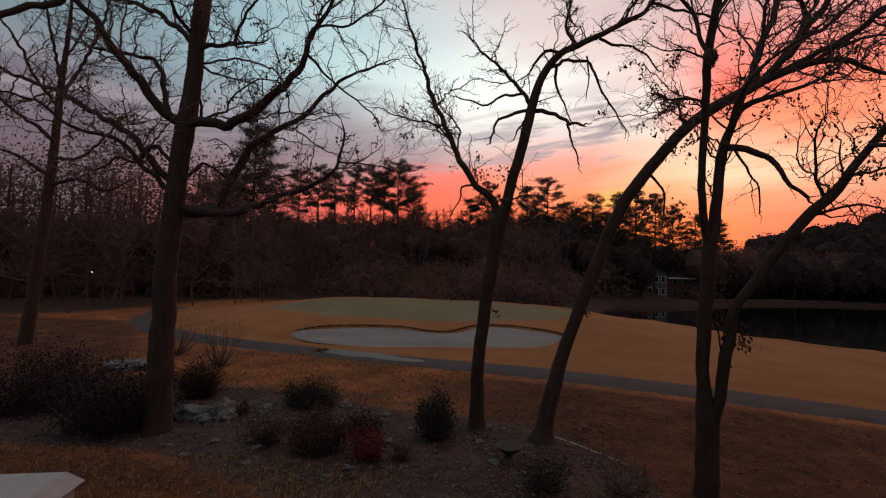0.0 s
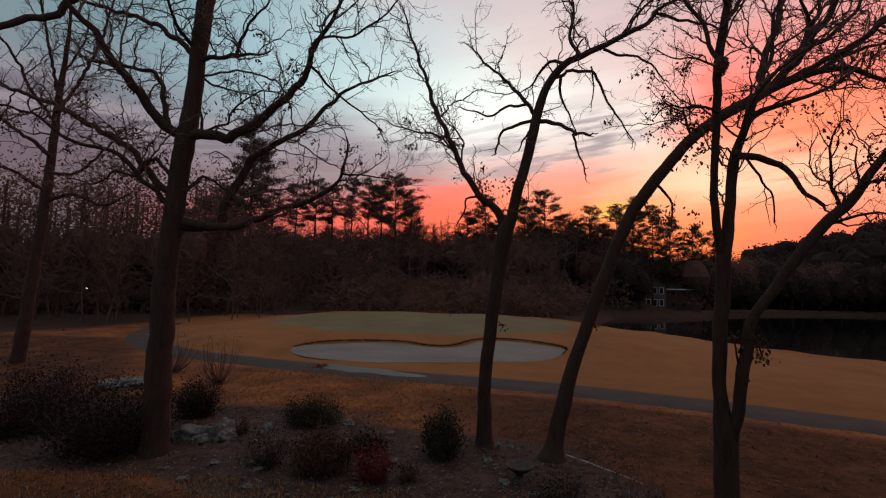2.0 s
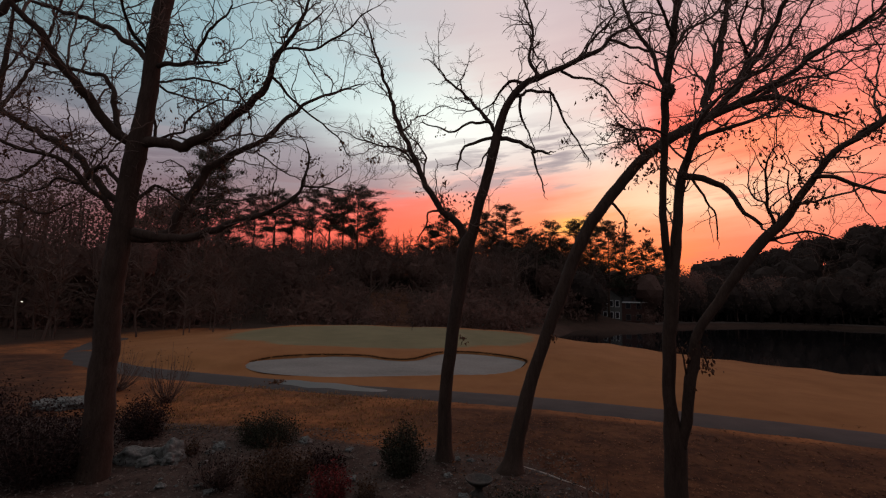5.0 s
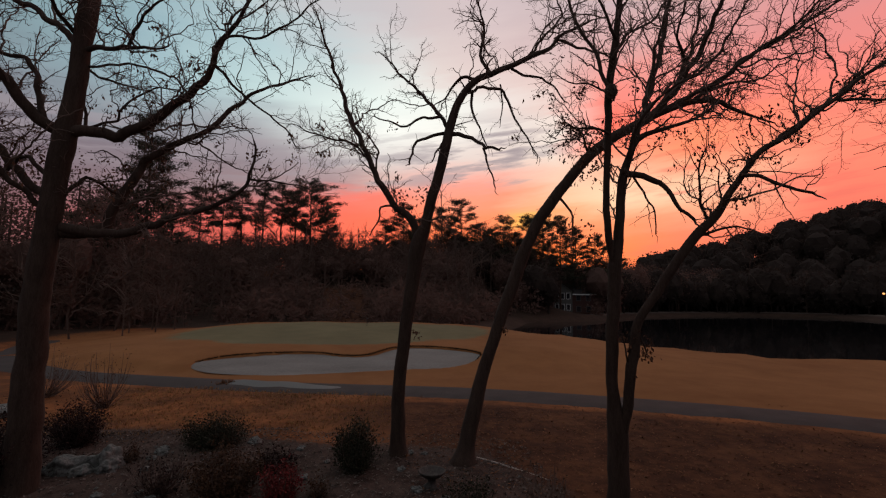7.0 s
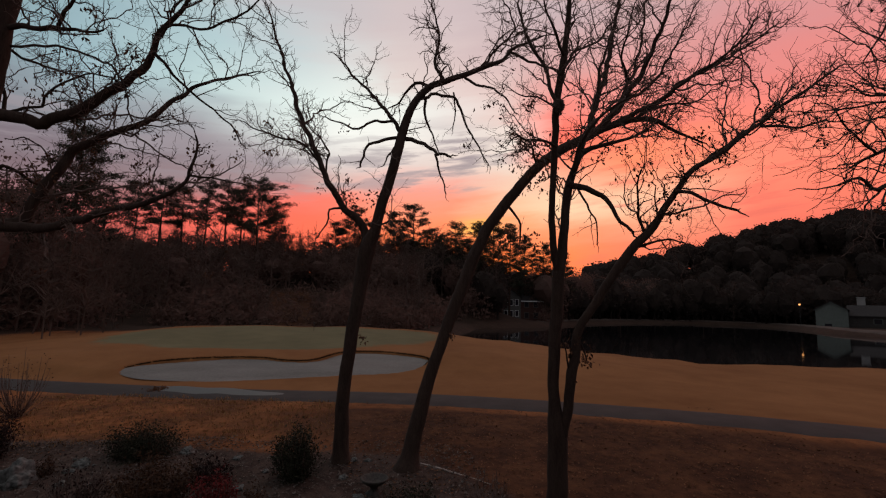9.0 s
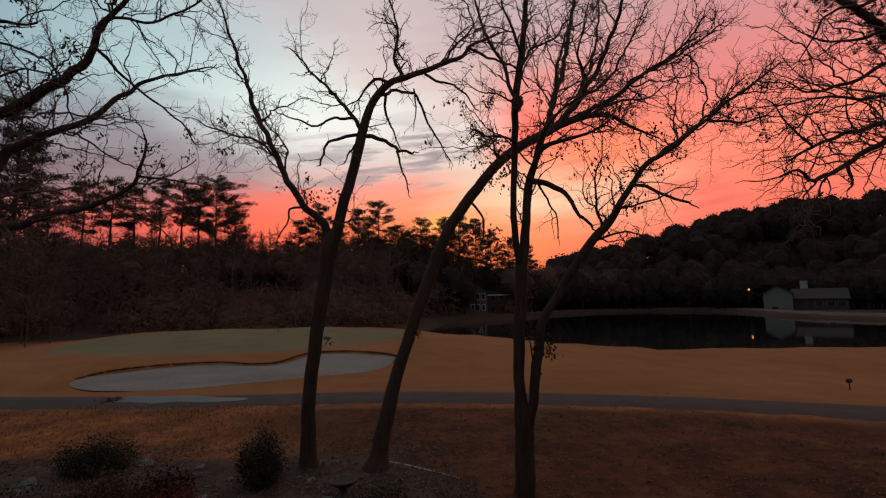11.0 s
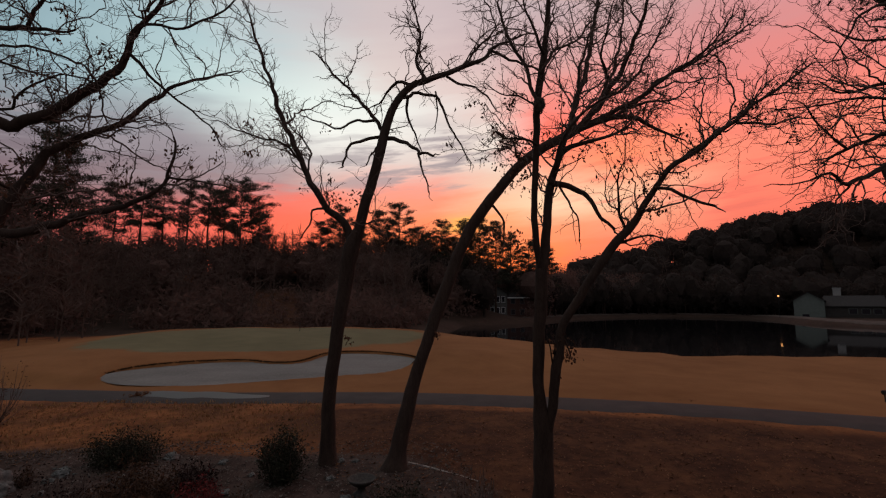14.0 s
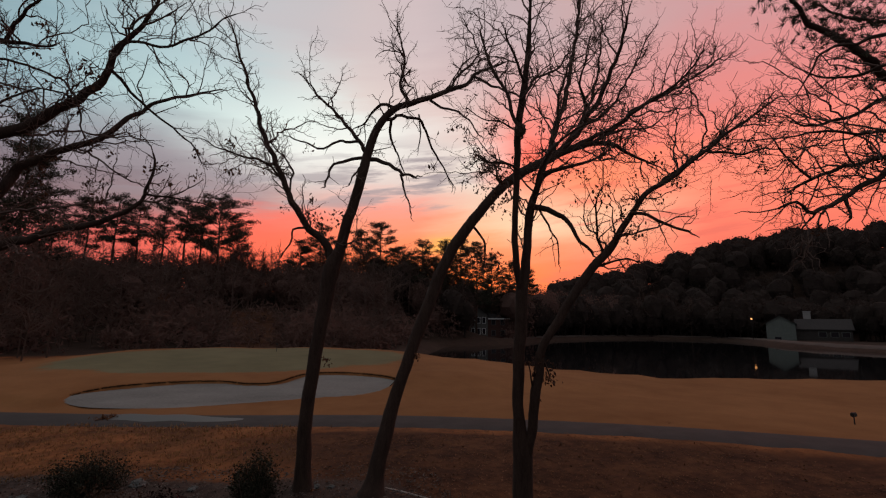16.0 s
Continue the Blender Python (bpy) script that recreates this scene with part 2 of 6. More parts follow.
def ground_material():
    mat = bpy.data.materials.new("grounds")
    mat.use_nodes = True
    add = nodes_of(mat.node_tree)
    co = add("ShaderNodeTexCoord")

    def noise_tex(scale, detail=5.0, rough=0.6):
        return add("ShaderNodeTexNoise", {0: co.outputs["Object"]}, in_2=scale, in_3=detail, in_4=rough).outputs[0]

    big, mid, small, tiny = noise_tex(0.10), noise_tex(0.55), noise_tex(4.0), noise_tex(38.0)
    mixed = add("ShaderNodeMath", {0: mid, 1: small}, operation="ADD").outputs[0]
    mixed = add("ShaderNodeMath", {0: mixed, 1: tiny}, operation="ADD").outputs[0]
    f = add("ShaderNodeMapRange", {0: mixed}, in_1=1.22, in_2=1.80).outputs[0]
    soft = add("ShaderNodeMath", {0: big, 1: mid}, operation="ADD").outputs[0]
    soft = add("ShaderNodeMapRange", {0: soft}, in_1=0.7, in_2=1.3).outputs[0]

    def pair(fac, a, b):
        return ramp(add, fac, [(0.0, (*a, 1)), (1.0, (*b, 1))], False)

    def mix(fac, a, b):
        return add("ShaderNodeMix", {0: fac, 6: a, 7: b}, data_type="RGBA").outputs[2]

    def cover(name):
        at = add("ShaderNodeAttribute", attribute_name=name)
        jag = add("ShaderNodeMath", {0: mixed}, operation="MULTIPLY_ADD", in_1=0.80, in_2=-1.20).outputs[0]
        s = add("ShaderNodeMath", {0: at.outputs["Fac"], 1: jag}, operation="ADD").outputs[0]
        return add("ShaderNodeMapRange", {0: s}, in_1=0.38, in_2=0.62).outputs[0]

    worn = add("ShaderNodeMapRange", {0: noise_tex(0.42, 6.0, 0.62)}, in_1=0.44, in_2=0.60).outputs[0]
    rough_grass = mix(worn, pair(f, (0.065, 0.026, 0.012), (0.17, 0.072, 0.030)), pair(f, (0.13, 0.046, 0.017), (0.30, 0.120, 0.044)))
    turf = mix(add("ShaderNodeMath", {0: f}, operation="MULTIPLY", in_1=0.45).outputs[0], pair(soft, (0.163, 0.070, 0.025), (0.280, 0.132, 0.053)), pair(f, (0.112, 0.052, 0.023), (0.168, 0.080, 0.033)))
    green = pair(soft, (0.105, 0.098, 0.054), (0.16, 0.145, 0.080))
    patch = noise_tex(0.8, 6.0, 0.68)
    patch = add("ShaderNodeMapRange", {0: patch}, in_1=0.40, in_2=0.62).outputs[0]
    litter = mix(patch, pair(f, (0.020, 0.009, 0.006), (0.072, 0.031, 0.017)), pair(f, (0.042, 0.017, 0.009), (0.135, 0.060, 0.028)))
    bed = pair(f, (0.022, 0.0148, 0.012), (0.090, 0.063, 0.052))
    woods = pair(f, (0.022, 0.015, 0.011), (0.052, 0.034, 0.025))
    col = mix(cover("turf"), rough_grass, turf)
    col = mix(cover("green"), col, green)
    col = mix(cover("litter"), col, litter)
    col = mix(cover("bed"), col, bed)
    col = mix(cover("woods"), col, woods)
    h = add("ShaderNodeMath", {0: small, 1: tiny}, operation="ADD").outputs[0]
    bm = add("ShaderNodeBump", {2: h}, in_0=0.6, in_1=0.05)
    p = add("ShaderNodeBsdfPrincipled", {0: col, 5: bm.outputs[0]})
    p.inputs["Roughness"].default_value = 1.0
    p.inputs["Specular IOR Level"].default_value = 0.1
    add("ShaderNodeOutputMaterial", {0: p.outputs[0]})
    return mat


# ---- helpers for meshes ----


def mesh_object(name, verts, faces, mat, parent=None, label="", smooth=False):
    me = bpy.data.meshes.new(name)
    if isinstance(verts, np.ndarray):
        verts, faces = verts.tolist(), faces.tolist()
    me.from_pydata(verts, [], faces)
    me.materials.append(mat)
    if smooth:
        me.polygons.foreach_set("use_smooth", [True] * len(me.polygons))
    me.update()
    ob = new(name, me)
    if parent:
        ob.parent = parent
        ob.matrix_parent_inverse = parent.matrix_basis.inverted()
    return tagged(ob, label)


def part(name, bm, mat, parent=None, label="", smooth=False):
    me = bpy.data.meshes.new(name)
    bm.to_mesh(me)
    bm.free()
    me.materials.append(mat)
    if smooth:
        me.polygons.foreach_set("use_smooth", [True] * len(me.polygons))
    ob = new(name, me)
    if parent:
        ob.parent = parent
    return tagged(ob, label)


def thing(name, at, label, category, group="", turn=0.0):
    ob = new(name)
    ob.empty_display_size = 0.2
    ob.matrix_basis = pose(*at, 0, 0, turn)
    return tagged(ob, label, category, group)


def box(bm, x0, x1, y0, y1, z0, z1, bevel=0.0):
    vs = [bm.verts.new((x, y, z)) for z in (z0, z1) for y in (y0, y1) for x in (x0, x1)]
    fs = [bm.faces.new([vs[i] for i in q]) for q in ((0, 2, 3, 1), (4, 5, 7, 6), (0, 1, 5, 4), (2, 6, 7, 3), (0, 4, 6, 2), (1, 3, 7, 5))]
    if bevel:
        edges = {e for f in fs for e in f.edges}
        bmesh.ops.bevel(bm, geom=list(edges), offset=bevel, segments=2, affect="EDGES")
    return bm


def tube(verts, faces, pts, radii, sides, cap=True):
    """Adds a tapering tube along pts to the lists."""
    pts = np.asarray(pts, float)
    n = len(pts)
    tan = np.gradient(pts, axis=0)
    tan /= np.linalg.norm(tan, axis=1)[:, None] + 1e-9
    ref = np.array((0.31, 0.87, 0.38))
    u = np.cross(tan, ref)
    u /= np.linalg.norm(u, axis=1)[:, None] + 1e-9
    w = np.cross(tan, u)
    a = np.arange(sides) * 2 * math.pi / sides
    ring = u[:, None] * np.cos(a)[None, :, None] + w[:, None] * np.sin(a)[None, :, None]
    ring = pts[:, None] + ring * np.asarray(radii)[:, None, None]
    o = len(verts)
    verts.extend(ring.reshape(-1, 3).tolist())
    for i in range(n - 1):
        for k in range(sides):
            k2 = (k + 1) % sides
            faces.append((o + i * sides + k, o + i * sides + k2, o + (i + 1) * sides + k2, o + (i + 1) * sides + k))
    if cap and sides > 2:
        faces.append(tuple(o + k for k in range(sides))[::-1])
        faces.append(tuple(o + (n - 1) * sides + k for k in range(sides)))


def tubes(lines, sides):
    """Vertices and faces of many open tubes; lines holds (points, radii) pairs."""
    groups = {}
    for pts, radii in lines:
        groups.setdefault(len(pts), []).append((pts, radii))
    vs, fs, o = [], [], 0
    a = np.arange(sides) * 2 * math.pi / sides
    for n, group in groups.items():
        p = np.array([g[0] for g in group], float)
        r = np.array([g[1] for g in group], float)
        tan = np.concatenate([p[:, 1:2] - p[:, :1], (p[:, 2:] - p[:, :-2]) / 2, p[:, -1:] - p[:, -2:-1]], 1)
        tan /= np.linalg.norm(tan, axis=2, keepdims=True) + 1e-9
        u = np.cross(tan, np.array((0.31, 0.87, 0.38)))
        u /= np.linalg.norm(u, axis=2, keepdims=True) + 1e-9
        w = np.cross(tan, u)
        ring = p[:, :, None] + r[:, :, None, None] * (u[:, :, None] * np.cos(a)[:, None] + w[:, :, None] * np.sin(a)[:, None])
        vs.append(ring.reshape(-1, 3))
        i, k = np.meshgrid(np.arange(n - 1), np.arange(sides), indexing="ij")
        k2 = (k + 1) % sides
        one = np.stack([i * sides + k, i * sides + k2, (i + 1) * sides + k2, (i + 1) * sides + k], -1).reshape(-1, 4)
        fs.append((one[None] + (np.arange(len(group)) * n * sides)[:, None, None]).reshape(-1, 4) + o)
        o += len(group) * n * sides
    return np.concatenate(vs), np.concatenate(fs)


def leaf_cloud(centres, rng, sizes, droop=0.0, slim=0.5, flat=False):
    """Folded leaves, two triangles each, round the given centres."""
    c = np.asarray(centres, float)
    sizes = np.asarray(sizes, float)[:, None]

    def unit(v):
        return v / (np.linalg.norm(v, axis=1, keepdims=True) + 1e-9)

    a = rng.normal(0, 1, c.shape)
    a[:, 2] -= droop * 1.5
    other = rng.normal(0, 1, c.shape)
    if flat:  # lying on the ground
        a[:, 2] *= 0.2
        other = other * 0.25 + np.array((0, 0, 1.0))
    a = unit(a)
    b = unit(np.cross(a, other))
    n = np.cross(a, b) * 0.25 * sizes
    if flat:
        n = np.abs(n) * np.array((0, 0, 1.0))
    v = np.stack([c - a * sizes, c + b * sizes * slim + n, c + a * sizes, c - b * sizes * slim + n], 1).reshape(-1, 3)
    o = np.arange(len(c))[:, None, None] * 4
    f = (np.array([(0, 1, 2), (0, 2, 3)])[None] + o).reshape(-1, 3)
    return v, f


def joined(*pieces):
    """Several (vertices, faces) pairs as one list each."""
    vs, fs, o = [], [], 0
    for v, f in pieces:
        vs += np.asarray(v).tolist()
        fs += [[i + o for i in q] for q in np.asarray(f).tolist()]
        o += len(v)
    return vs, fs


def smooth_line(rows, step):
    """Catmull-Rom through rows of numbers, at about that step."""
    rows = np.asarray(rows, float)
    p = np.vstack([2 * rows[0] - rows[1], rows, 2 * rows[-1] - rows[-2]])
    out = []
    for i in range(1, len(p) - 2):
        k = max(2, int(np.linalg.norm(p[i + 1, :3] - p[i, :3]) / step))
        for t in np.arange(k) / k:
            out.append(0.5 * (2 * p[i] + (p[i + 1] - p[i - 1]) * t + (2 * p[i - 1] - 5 * p[i] + 4 * p[i + 1] - p[i + 2]) * t**2 + (3 * p[i] - p[i - 1] - 3 * p[i + 1] + p[i + 2]) * t**3))
    out.append(rows[-1])
    return np.array(out)


# ---- the lie of the land ----


def step01(v, lo, hi):
    t = np.clip((np.asarray(v, float) - lo) / (hi - lo), 0, 1)
    return t * t * (3 - 2 * t)


def inside_distance(x, y, poly):
    """Distance to a closed outline, positive inside."""
    x, y = np.asarray(x, float), np.asarray(y, float)
    best, sign = np.full(x.shape, 1e9), np.zeros(x.shape, bool)
    for (ax, ay), (bx, by) in zip(poly, poly[1:] + poly[:1]):
        dx, dy = bx - ax, by - ay
        t = np.clip(((x - ax) * dx + (y - ay) * dy) / (dx * dx + dy * dy), 0, 1)
        best = np.minimum(best, np.hypot(x - ax - t * dx, y - ay - t * dy))
        if dy:
            sign ^= ((ay > y) != (by > y)) & (x < ax + (y - ay) / dy * dx)
    return np.where(sign, best, -best)


def rounded(poly, step):
    p = smooth_line([poly[-1]] + poly + poly[:2], step)
    # keep one closed turn
    a, b = np.argmin(np.hypot(*(p - poly[0]).T)), len(p) - 1
    c = np.argmin(np.hypot(*(p[len(p) // 2:] - poly[0]).T)) + len(p) // 2
    return [tuple(v) for v in p[a:c]]


CARTWAY = smooth_line([(-25.0, 38.0), (-23.0, 33.5), (-20.2, 28.2), (-17.0, 24.6), (-13.6, 22.2), (-8.6, 20.3), (-3.8, 18.75), (2.1, 17.4), (6.1, 15.95), (10.3, 13.9), (13.6, 11.9), (19.0, 8.0), (27.0, 1.0), (36.0, -8.0)], 0.5)
BUNKER = rounded([(-8.8, 23.1), (-7.7, 24.2), (-5.2, 24.8), (-3.4, 24.9), (-2.2, 24.4), (-0.9, 24.4), (0.4, 25.9), (2.0, 26.3), (3.7, 25.8), (4.9, 24.7), (4.3, 23.2), (2.9, 22.2), (0.5, 21.7), (-2.0, 21.4), (-4.4, 21.1), (-6.8, 21.4), (-8.2, 22.1)], 0.3)
LAKE_LINE = [(9, 50), (13, 45), (17, 41), (20.5, 36.7), (23.3, 32.8), (25.5, 29.5), (28.8, 27.9), (38, 25), (60, 18), (90, 10), (97, 38), (97, 62), (101, 77), (112, 92.4), (119, 104), (120, 119), (108, 128), (88, 125), (66, 114), (40, 91), (23, 84)]
LAKE_LEVEL = -0.8


def land(x, y, carve=True):
    x, y = np.asarray(x, float), np.asarray(y, float)
    z = 0.10 * (1 - step01(y, 10.5, 14.5)) * (1 - step01(x, 1.5, 4.0)) - 0.06 * step01(x, 2.5, 5) * (1 - step01(y, 9, 13))
    rise = 0.70 * step01(y, 20.5, 26.5) + 0.46 * step01(y, 25.5, 38.0)
    rise *= (1 - step01(y, 42, 56)) * step01(x, -24, -9) * (1 - step01(x, 5, 22))
    z = z + rise - 0.30 * step01(x, 9, 26) * (1 - step01(y, 60, 80))
    # wooded rise behind, and the wooded hill across the lake
    z = z + 9.5 * step01(y, 64, 112) * (1 - step01(x, 8, 48))
    z = z + 46.0 * np.exp(-(((x - 285) / 140) ** 2 + ((y - 185) / 120) ** 2)) * step01(np.hypot(x - 90, y - 70), 80, 130)
    z = z + 0.04 * np.sin(x * 0.9 + 1.3 * np.sin(y * 0.35)) * step01(np.hypot(x, y), 5, 40)
    wet = inside_distance(x, y, LAKE_LINE)
    z = z - 2.2 * step01(wet, -0.5, 6.0) - np.maximum(z - 0.2, 0) * step01(wet, -9, 0)
    if carve:
        s = inside_distance(x, y, BUNKER)
        z = z - (0.05 + 0.14 * np.maximum(z, 0) + 0.13 * step01(y, 22.4, 24.6)) * step01(s, 0.0, 0.12)
    return z


def build_ground():
    def axis(fine0, fine1, step, mid0, mid1, step2):
        far = 2600.0
        lo = mid0 - np.geomspace(8, far, 26)[::-1]
        hi = mid1 + np.geomspace(8, far, 26)
        return np.r_[lo, np.arange(mid0, fine0, step2), np.arange(fine0, fine1, step), np.arange(fine1, mid1 + 0.1, step2)]

    xs, ys = axis(-12, 9, 0.14, -70, 260, 2.2), axis(2, 28, 0.16, -30, 260, 2.2)
    gx, gy = np.meshgrid(xs, ys)
    gz = land(gx, gy)
    d = np.min([np.hypot(gx - px, gy - py) for px, py in CARTWAY[::2]], axis=0)
    gz = gz * step01(d, 1.2, 2.4) - 0.03 * (1 - step01(d, 0.9, 1.3))
    near = step01(-np.hypot(gx, gy), -30, -12)
    gz = gz + near * step01(d, 1.5, 3) * np.array([0.018 * noise.noise((a * 2.1, b * 2.1, 0)) + 0.03 * noise.noise((a * 0.5, b * 0.5, 3)) for a, b in zip(gx.ravel(), gy.ravel())]).reshape(gx.shape)
    w, h = len(xs), len(ys)
    verts = np.stack([gx, gy, gz], -1).reshape(-1, 3)
    i = (np.arange(h - 1)[:, None] * w + np.arange(w - 1)[None]).ravel()
    faces = np.stack([i, i + 1, i + w + 1, i + w], -1)
    ob = mesh_object("ground", verts.tolist(), faces.tolist(), ground_material(), smooth=True)
    tagged(ob, "rolling grounds of dormant golden turf, leaf litter and mulch", "ground", kind="structure")
    x, y = verts[:, 0], verts[:, 1]
    side = y - np.interp(x, CARTWAY[:, 0], CARTWAY[:, 1])  # beyond the cartway
    lay = {
        "turf": step01(side, -0.4, 1.2) * (1 - step01(y, 44, 52)) * (1 - step01(-x, 24, 30)),
        "green": 1 - step01(np.hypot((x + 3.5) / 11.0, (y - 34.5) / 7.6), 0.86, 1.14),
        # the last term darkens the grass strip before the bed
        "litter": step01(-side, 0.9, 3.0) * step01(x, -5.0 + 0.5 * (14 - y), 3.5 + 0.3 * (14 - y)) * step01(y, -2, 4) * 0.95 + 0.9 * step01(-x - 0.7 * (y - 14), 8.0, 12.5) * step01(y, 11, 14) * (1 - step01(y, 24, 30)) + 0.6 * (1 - step01(y, 7.2, 8.6)) * (1 - step01(x, -4, 0)),
        "bed": step01(inside_distance(x, y, BED), -0.7, 0.7),
        "woods": np.maximum(step01(y, 47, 56), step01(-x, 21, 32) * step01(y, 19, 34)),
    }
    az, d = np.degrees(np.arctan2(x, y)), np.hypot(x, y)
    lay["woods"] = lay["woods"] * (1 - 0.62 * (1 - step01(abs(az + 4.6 + 0.05 * (d - 70)), 1.6, 4.6)) * step01(d, 50, 58) * (1 - step01(d, 88, 96)))
    lay["litter"] = lay["litter"] + 0.8 * step01(y, 50, 56)
    for key, v in lay.items():
        a = ob.data.attributes.new(key, "FLOAT", "POINT")
        a.data.foreach_set("value", np.asarray(v, np.float32))
    return ob


BED = [(-14, 13.2), (-8.5, 13.4), (-4.7, 12.6), (-2.9, 11.8), (-0.9, 11.0), (0.5, 10.9), (2.0, 10.3), (2.7, 9.2), (3.2, 8.3), (3.0, 6.5), (-1.5, 6.3), (-3.8, 7.4), (-5.2, 8.0), (-7.6, 8.0), (-14, 8.6)]
ground = build_ground()


def build_cartway():
    tan = np.gradient(CARTWAY, axis=0)
    tan /= np.linalg.norm(tan, axis=1)[:, None]
    nor = np.stack([-tan[:, 1], tan[:, 0]], -1)
    verts, faces, n = [], [], 7
    for i, (c, m) in enumerate(zip(CARTWAY, nor)):
        for k in range(n):
            s = (k / (n - 1) - 0.5) * 2
            wob = 0.16 * noise.noise((i * 0.55, k, 7)) if abs(s) == 1 else 0
            p = c + m * s * (1.14 + wob)
            verts.append((p[0], p[1], 0.012 + 0.02 * (1 - s * s) if abs(s) < 1 else -0.05))
    for i in range(len(CARTWAY) - 1):
        for k in range(n - 1):
            faces.append((i * n + k, (i + 1) * n + k, (i + 1) * n + k + 1, i * n + k + 1))
    return tagged(mesh_object("cart_path", verts, faces, ASPHALT, smooth=True), "narrow worn asphalt cart path curving past the bunker", "path", kind="structure")


build_cartway()


def sheet(name, outline, height, mat, step, label, category, rim=0.0):
    """A closed outline filled by a fine grid that follows height(x, y)."""
    bm = bmesh.new()
    p = np.array(outline)
    ring = [bm.verts.new((a, b, 0)) for a, b in outline]
    bm.faces.new(ring)
    for ax, no in ((0, (1, 0, 0)), (1, (0, 1, 0))):
        for v in np.arange(p[:, ax].min() + step, p[:, ax].max(), step):
            co = (v, 0, 0) if ax == 0 else (0, v, 0)
            bmesh.ops.bisect_plane(bm, geom=bm.verts[:] + bm.edges[:] + bm.faces[:], plane_co=co, plane_no=no)
    xy = np.array([v.co[:2] for v in bm.verts])
    for v, z in zip(bm.verts, height(xy[:, 0], xy[:, 1])):
        v.co.z = z
    bmesh.ops.recalc_face_normals(bm, faces=bm.faces[:])
    return tagged(part(name, bm, mat, smooth=True), label, category, kind="structure")


sheet("bunker_sand", BUNKER, lambda x, y: land(x, y, False) * 0.86 - 0.015 - 0.05 * step01(y, 23.0, 24.2) + 0.02 * np.sin(y * 2.2 + x * 0.7), SAND, 0.45, "pale raked sand filling a kidney-shaped bunker", "sand bunker")
sheet("lake", [(p[0], p[1]) for p in LAKE_LINE], lambda x, y: LAKE_LEVEL + 0 * x, LAKE, 12.0, "still black lake water beyond the fairway", "lake")


SHADOWED_TURF_EDGE = material("shadowed_turf_edge", (0.03, 0.018, 0.010), (0.10, 0.055, 0.026), 5, 1.0, 0.0, spread=0.5)


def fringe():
    """Overhanging turf lip on the bunker's upper edge, its shadow painted in dark."""
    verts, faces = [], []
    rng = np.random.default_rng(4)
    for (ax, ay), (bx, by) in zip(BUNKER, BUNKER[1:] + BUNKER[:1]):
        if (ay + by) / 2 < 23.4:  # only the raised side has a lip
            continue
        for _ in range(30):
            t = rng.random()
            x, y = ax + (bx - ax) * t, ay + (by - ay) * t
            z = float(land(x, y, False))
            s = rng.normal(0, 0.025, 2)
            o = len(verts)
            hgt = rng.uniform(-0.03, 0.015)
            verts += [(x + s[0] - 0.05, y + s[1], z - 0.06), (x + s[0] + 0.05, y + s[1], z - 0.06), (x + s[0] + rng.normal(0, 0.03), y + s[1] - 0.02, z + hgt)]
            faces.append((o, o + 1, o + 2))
    tagged(mesh_object("bunker_lip", verts, faces, SHADOWED_TURF_EDGE), "ragged dry turf edge by the sand, coloured dark for the lip's shadow", "turf edge", kind="stuff")


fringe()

# ---- bare trees ----
TREES = {}


def bare_tree(name, at, label, density):
    ob = thing("bare_tree", at, label, "tree", "bare trees before the green")
    TREES[ob.name] = {"lines": [], "density": density, "seed": len(TREES) + 3}
    return ob


def limb(tree, kind, rows):
    """One trunk, stem or bough: rows of x, y, z and radius."""
    line = smooth_line(rows, 0.09 if kind != "trunk" else 0.12)
    rng = np.random.default_rng(int(abs(rows[-1][0] * 917 + rows[-1][2] * 131)) + 1)
    length = np.r_[0, np.cumsum(np.linalg.norm(np.diff(line[:, :3], axis=0), axis=1))]
    hanging = kind == "limb" and rows[-1][2] < rows[0][2] - 0.3  # dead, drooping boughs: stouter, crooked, almost twigless
    if kind == "limb":
        line[:, 3] *= 1.22 if hanging else 1.1
    # small kinks, as grown wood has them
    kink = (0.10 if kind == "limb" else 0.03) * line[:, 3] + (0.012 if kind == "limb" else 0.003)
    wob = rng.normal(0, 1, (len(line), 3))
    wob = (np.roll(wob, 1, 0) + 2 * wob + np.roll(wob, -1, 0)) / 3
    line[:, :3] += wob * (np.minimum(kink, 0.03) * (1.9 if hanging else 1.25))[:, None] * step01(length, 0, 0.3)[:, None]
    lump = rng.normal(0, 1, len(line) + 8).clip(-2, 2)
    line[:, 3] *= 1 + 0.09 * np.convolve(lump, np.ones(9) / 9, "valid")
    radii = line[:, 3].clip(0.0035, None)
    verts, faces = [], []
    tube(verts, faces, line[:, :3], radii, 12 if radii.max() > 0.08 else 7)
    if kind == "trunk":  # root flare, sunk into the soil
        v = np.array(verts)
        z0 = line[0, 2]
        low = step01(z0 + 0.45 - v[:, 2], 0, 0.6)
        ang = np.arctan2(v[:, 1] - line[0, 1], v[:, 0] - line[0, 0])
        k = 1 + low * (0.40 + 0.26 * np.sin(ang * 5 + rows[0][0]))
        v[:, 0] = line[0, 0] + (v[:, 0] - line[0, 0]) * k
        v[:, 1] = line[0, 1] + (v[:, 1] - line[0, 1]) * k
        v[:12, 2] -= 0.25
        verts = v.tolist()
    mesh_object(kind, verts, faces, BARK, tree, smooth=True)
    TREES[tree.name]["lines"].append(("snag" if hanging else kind, line, length))


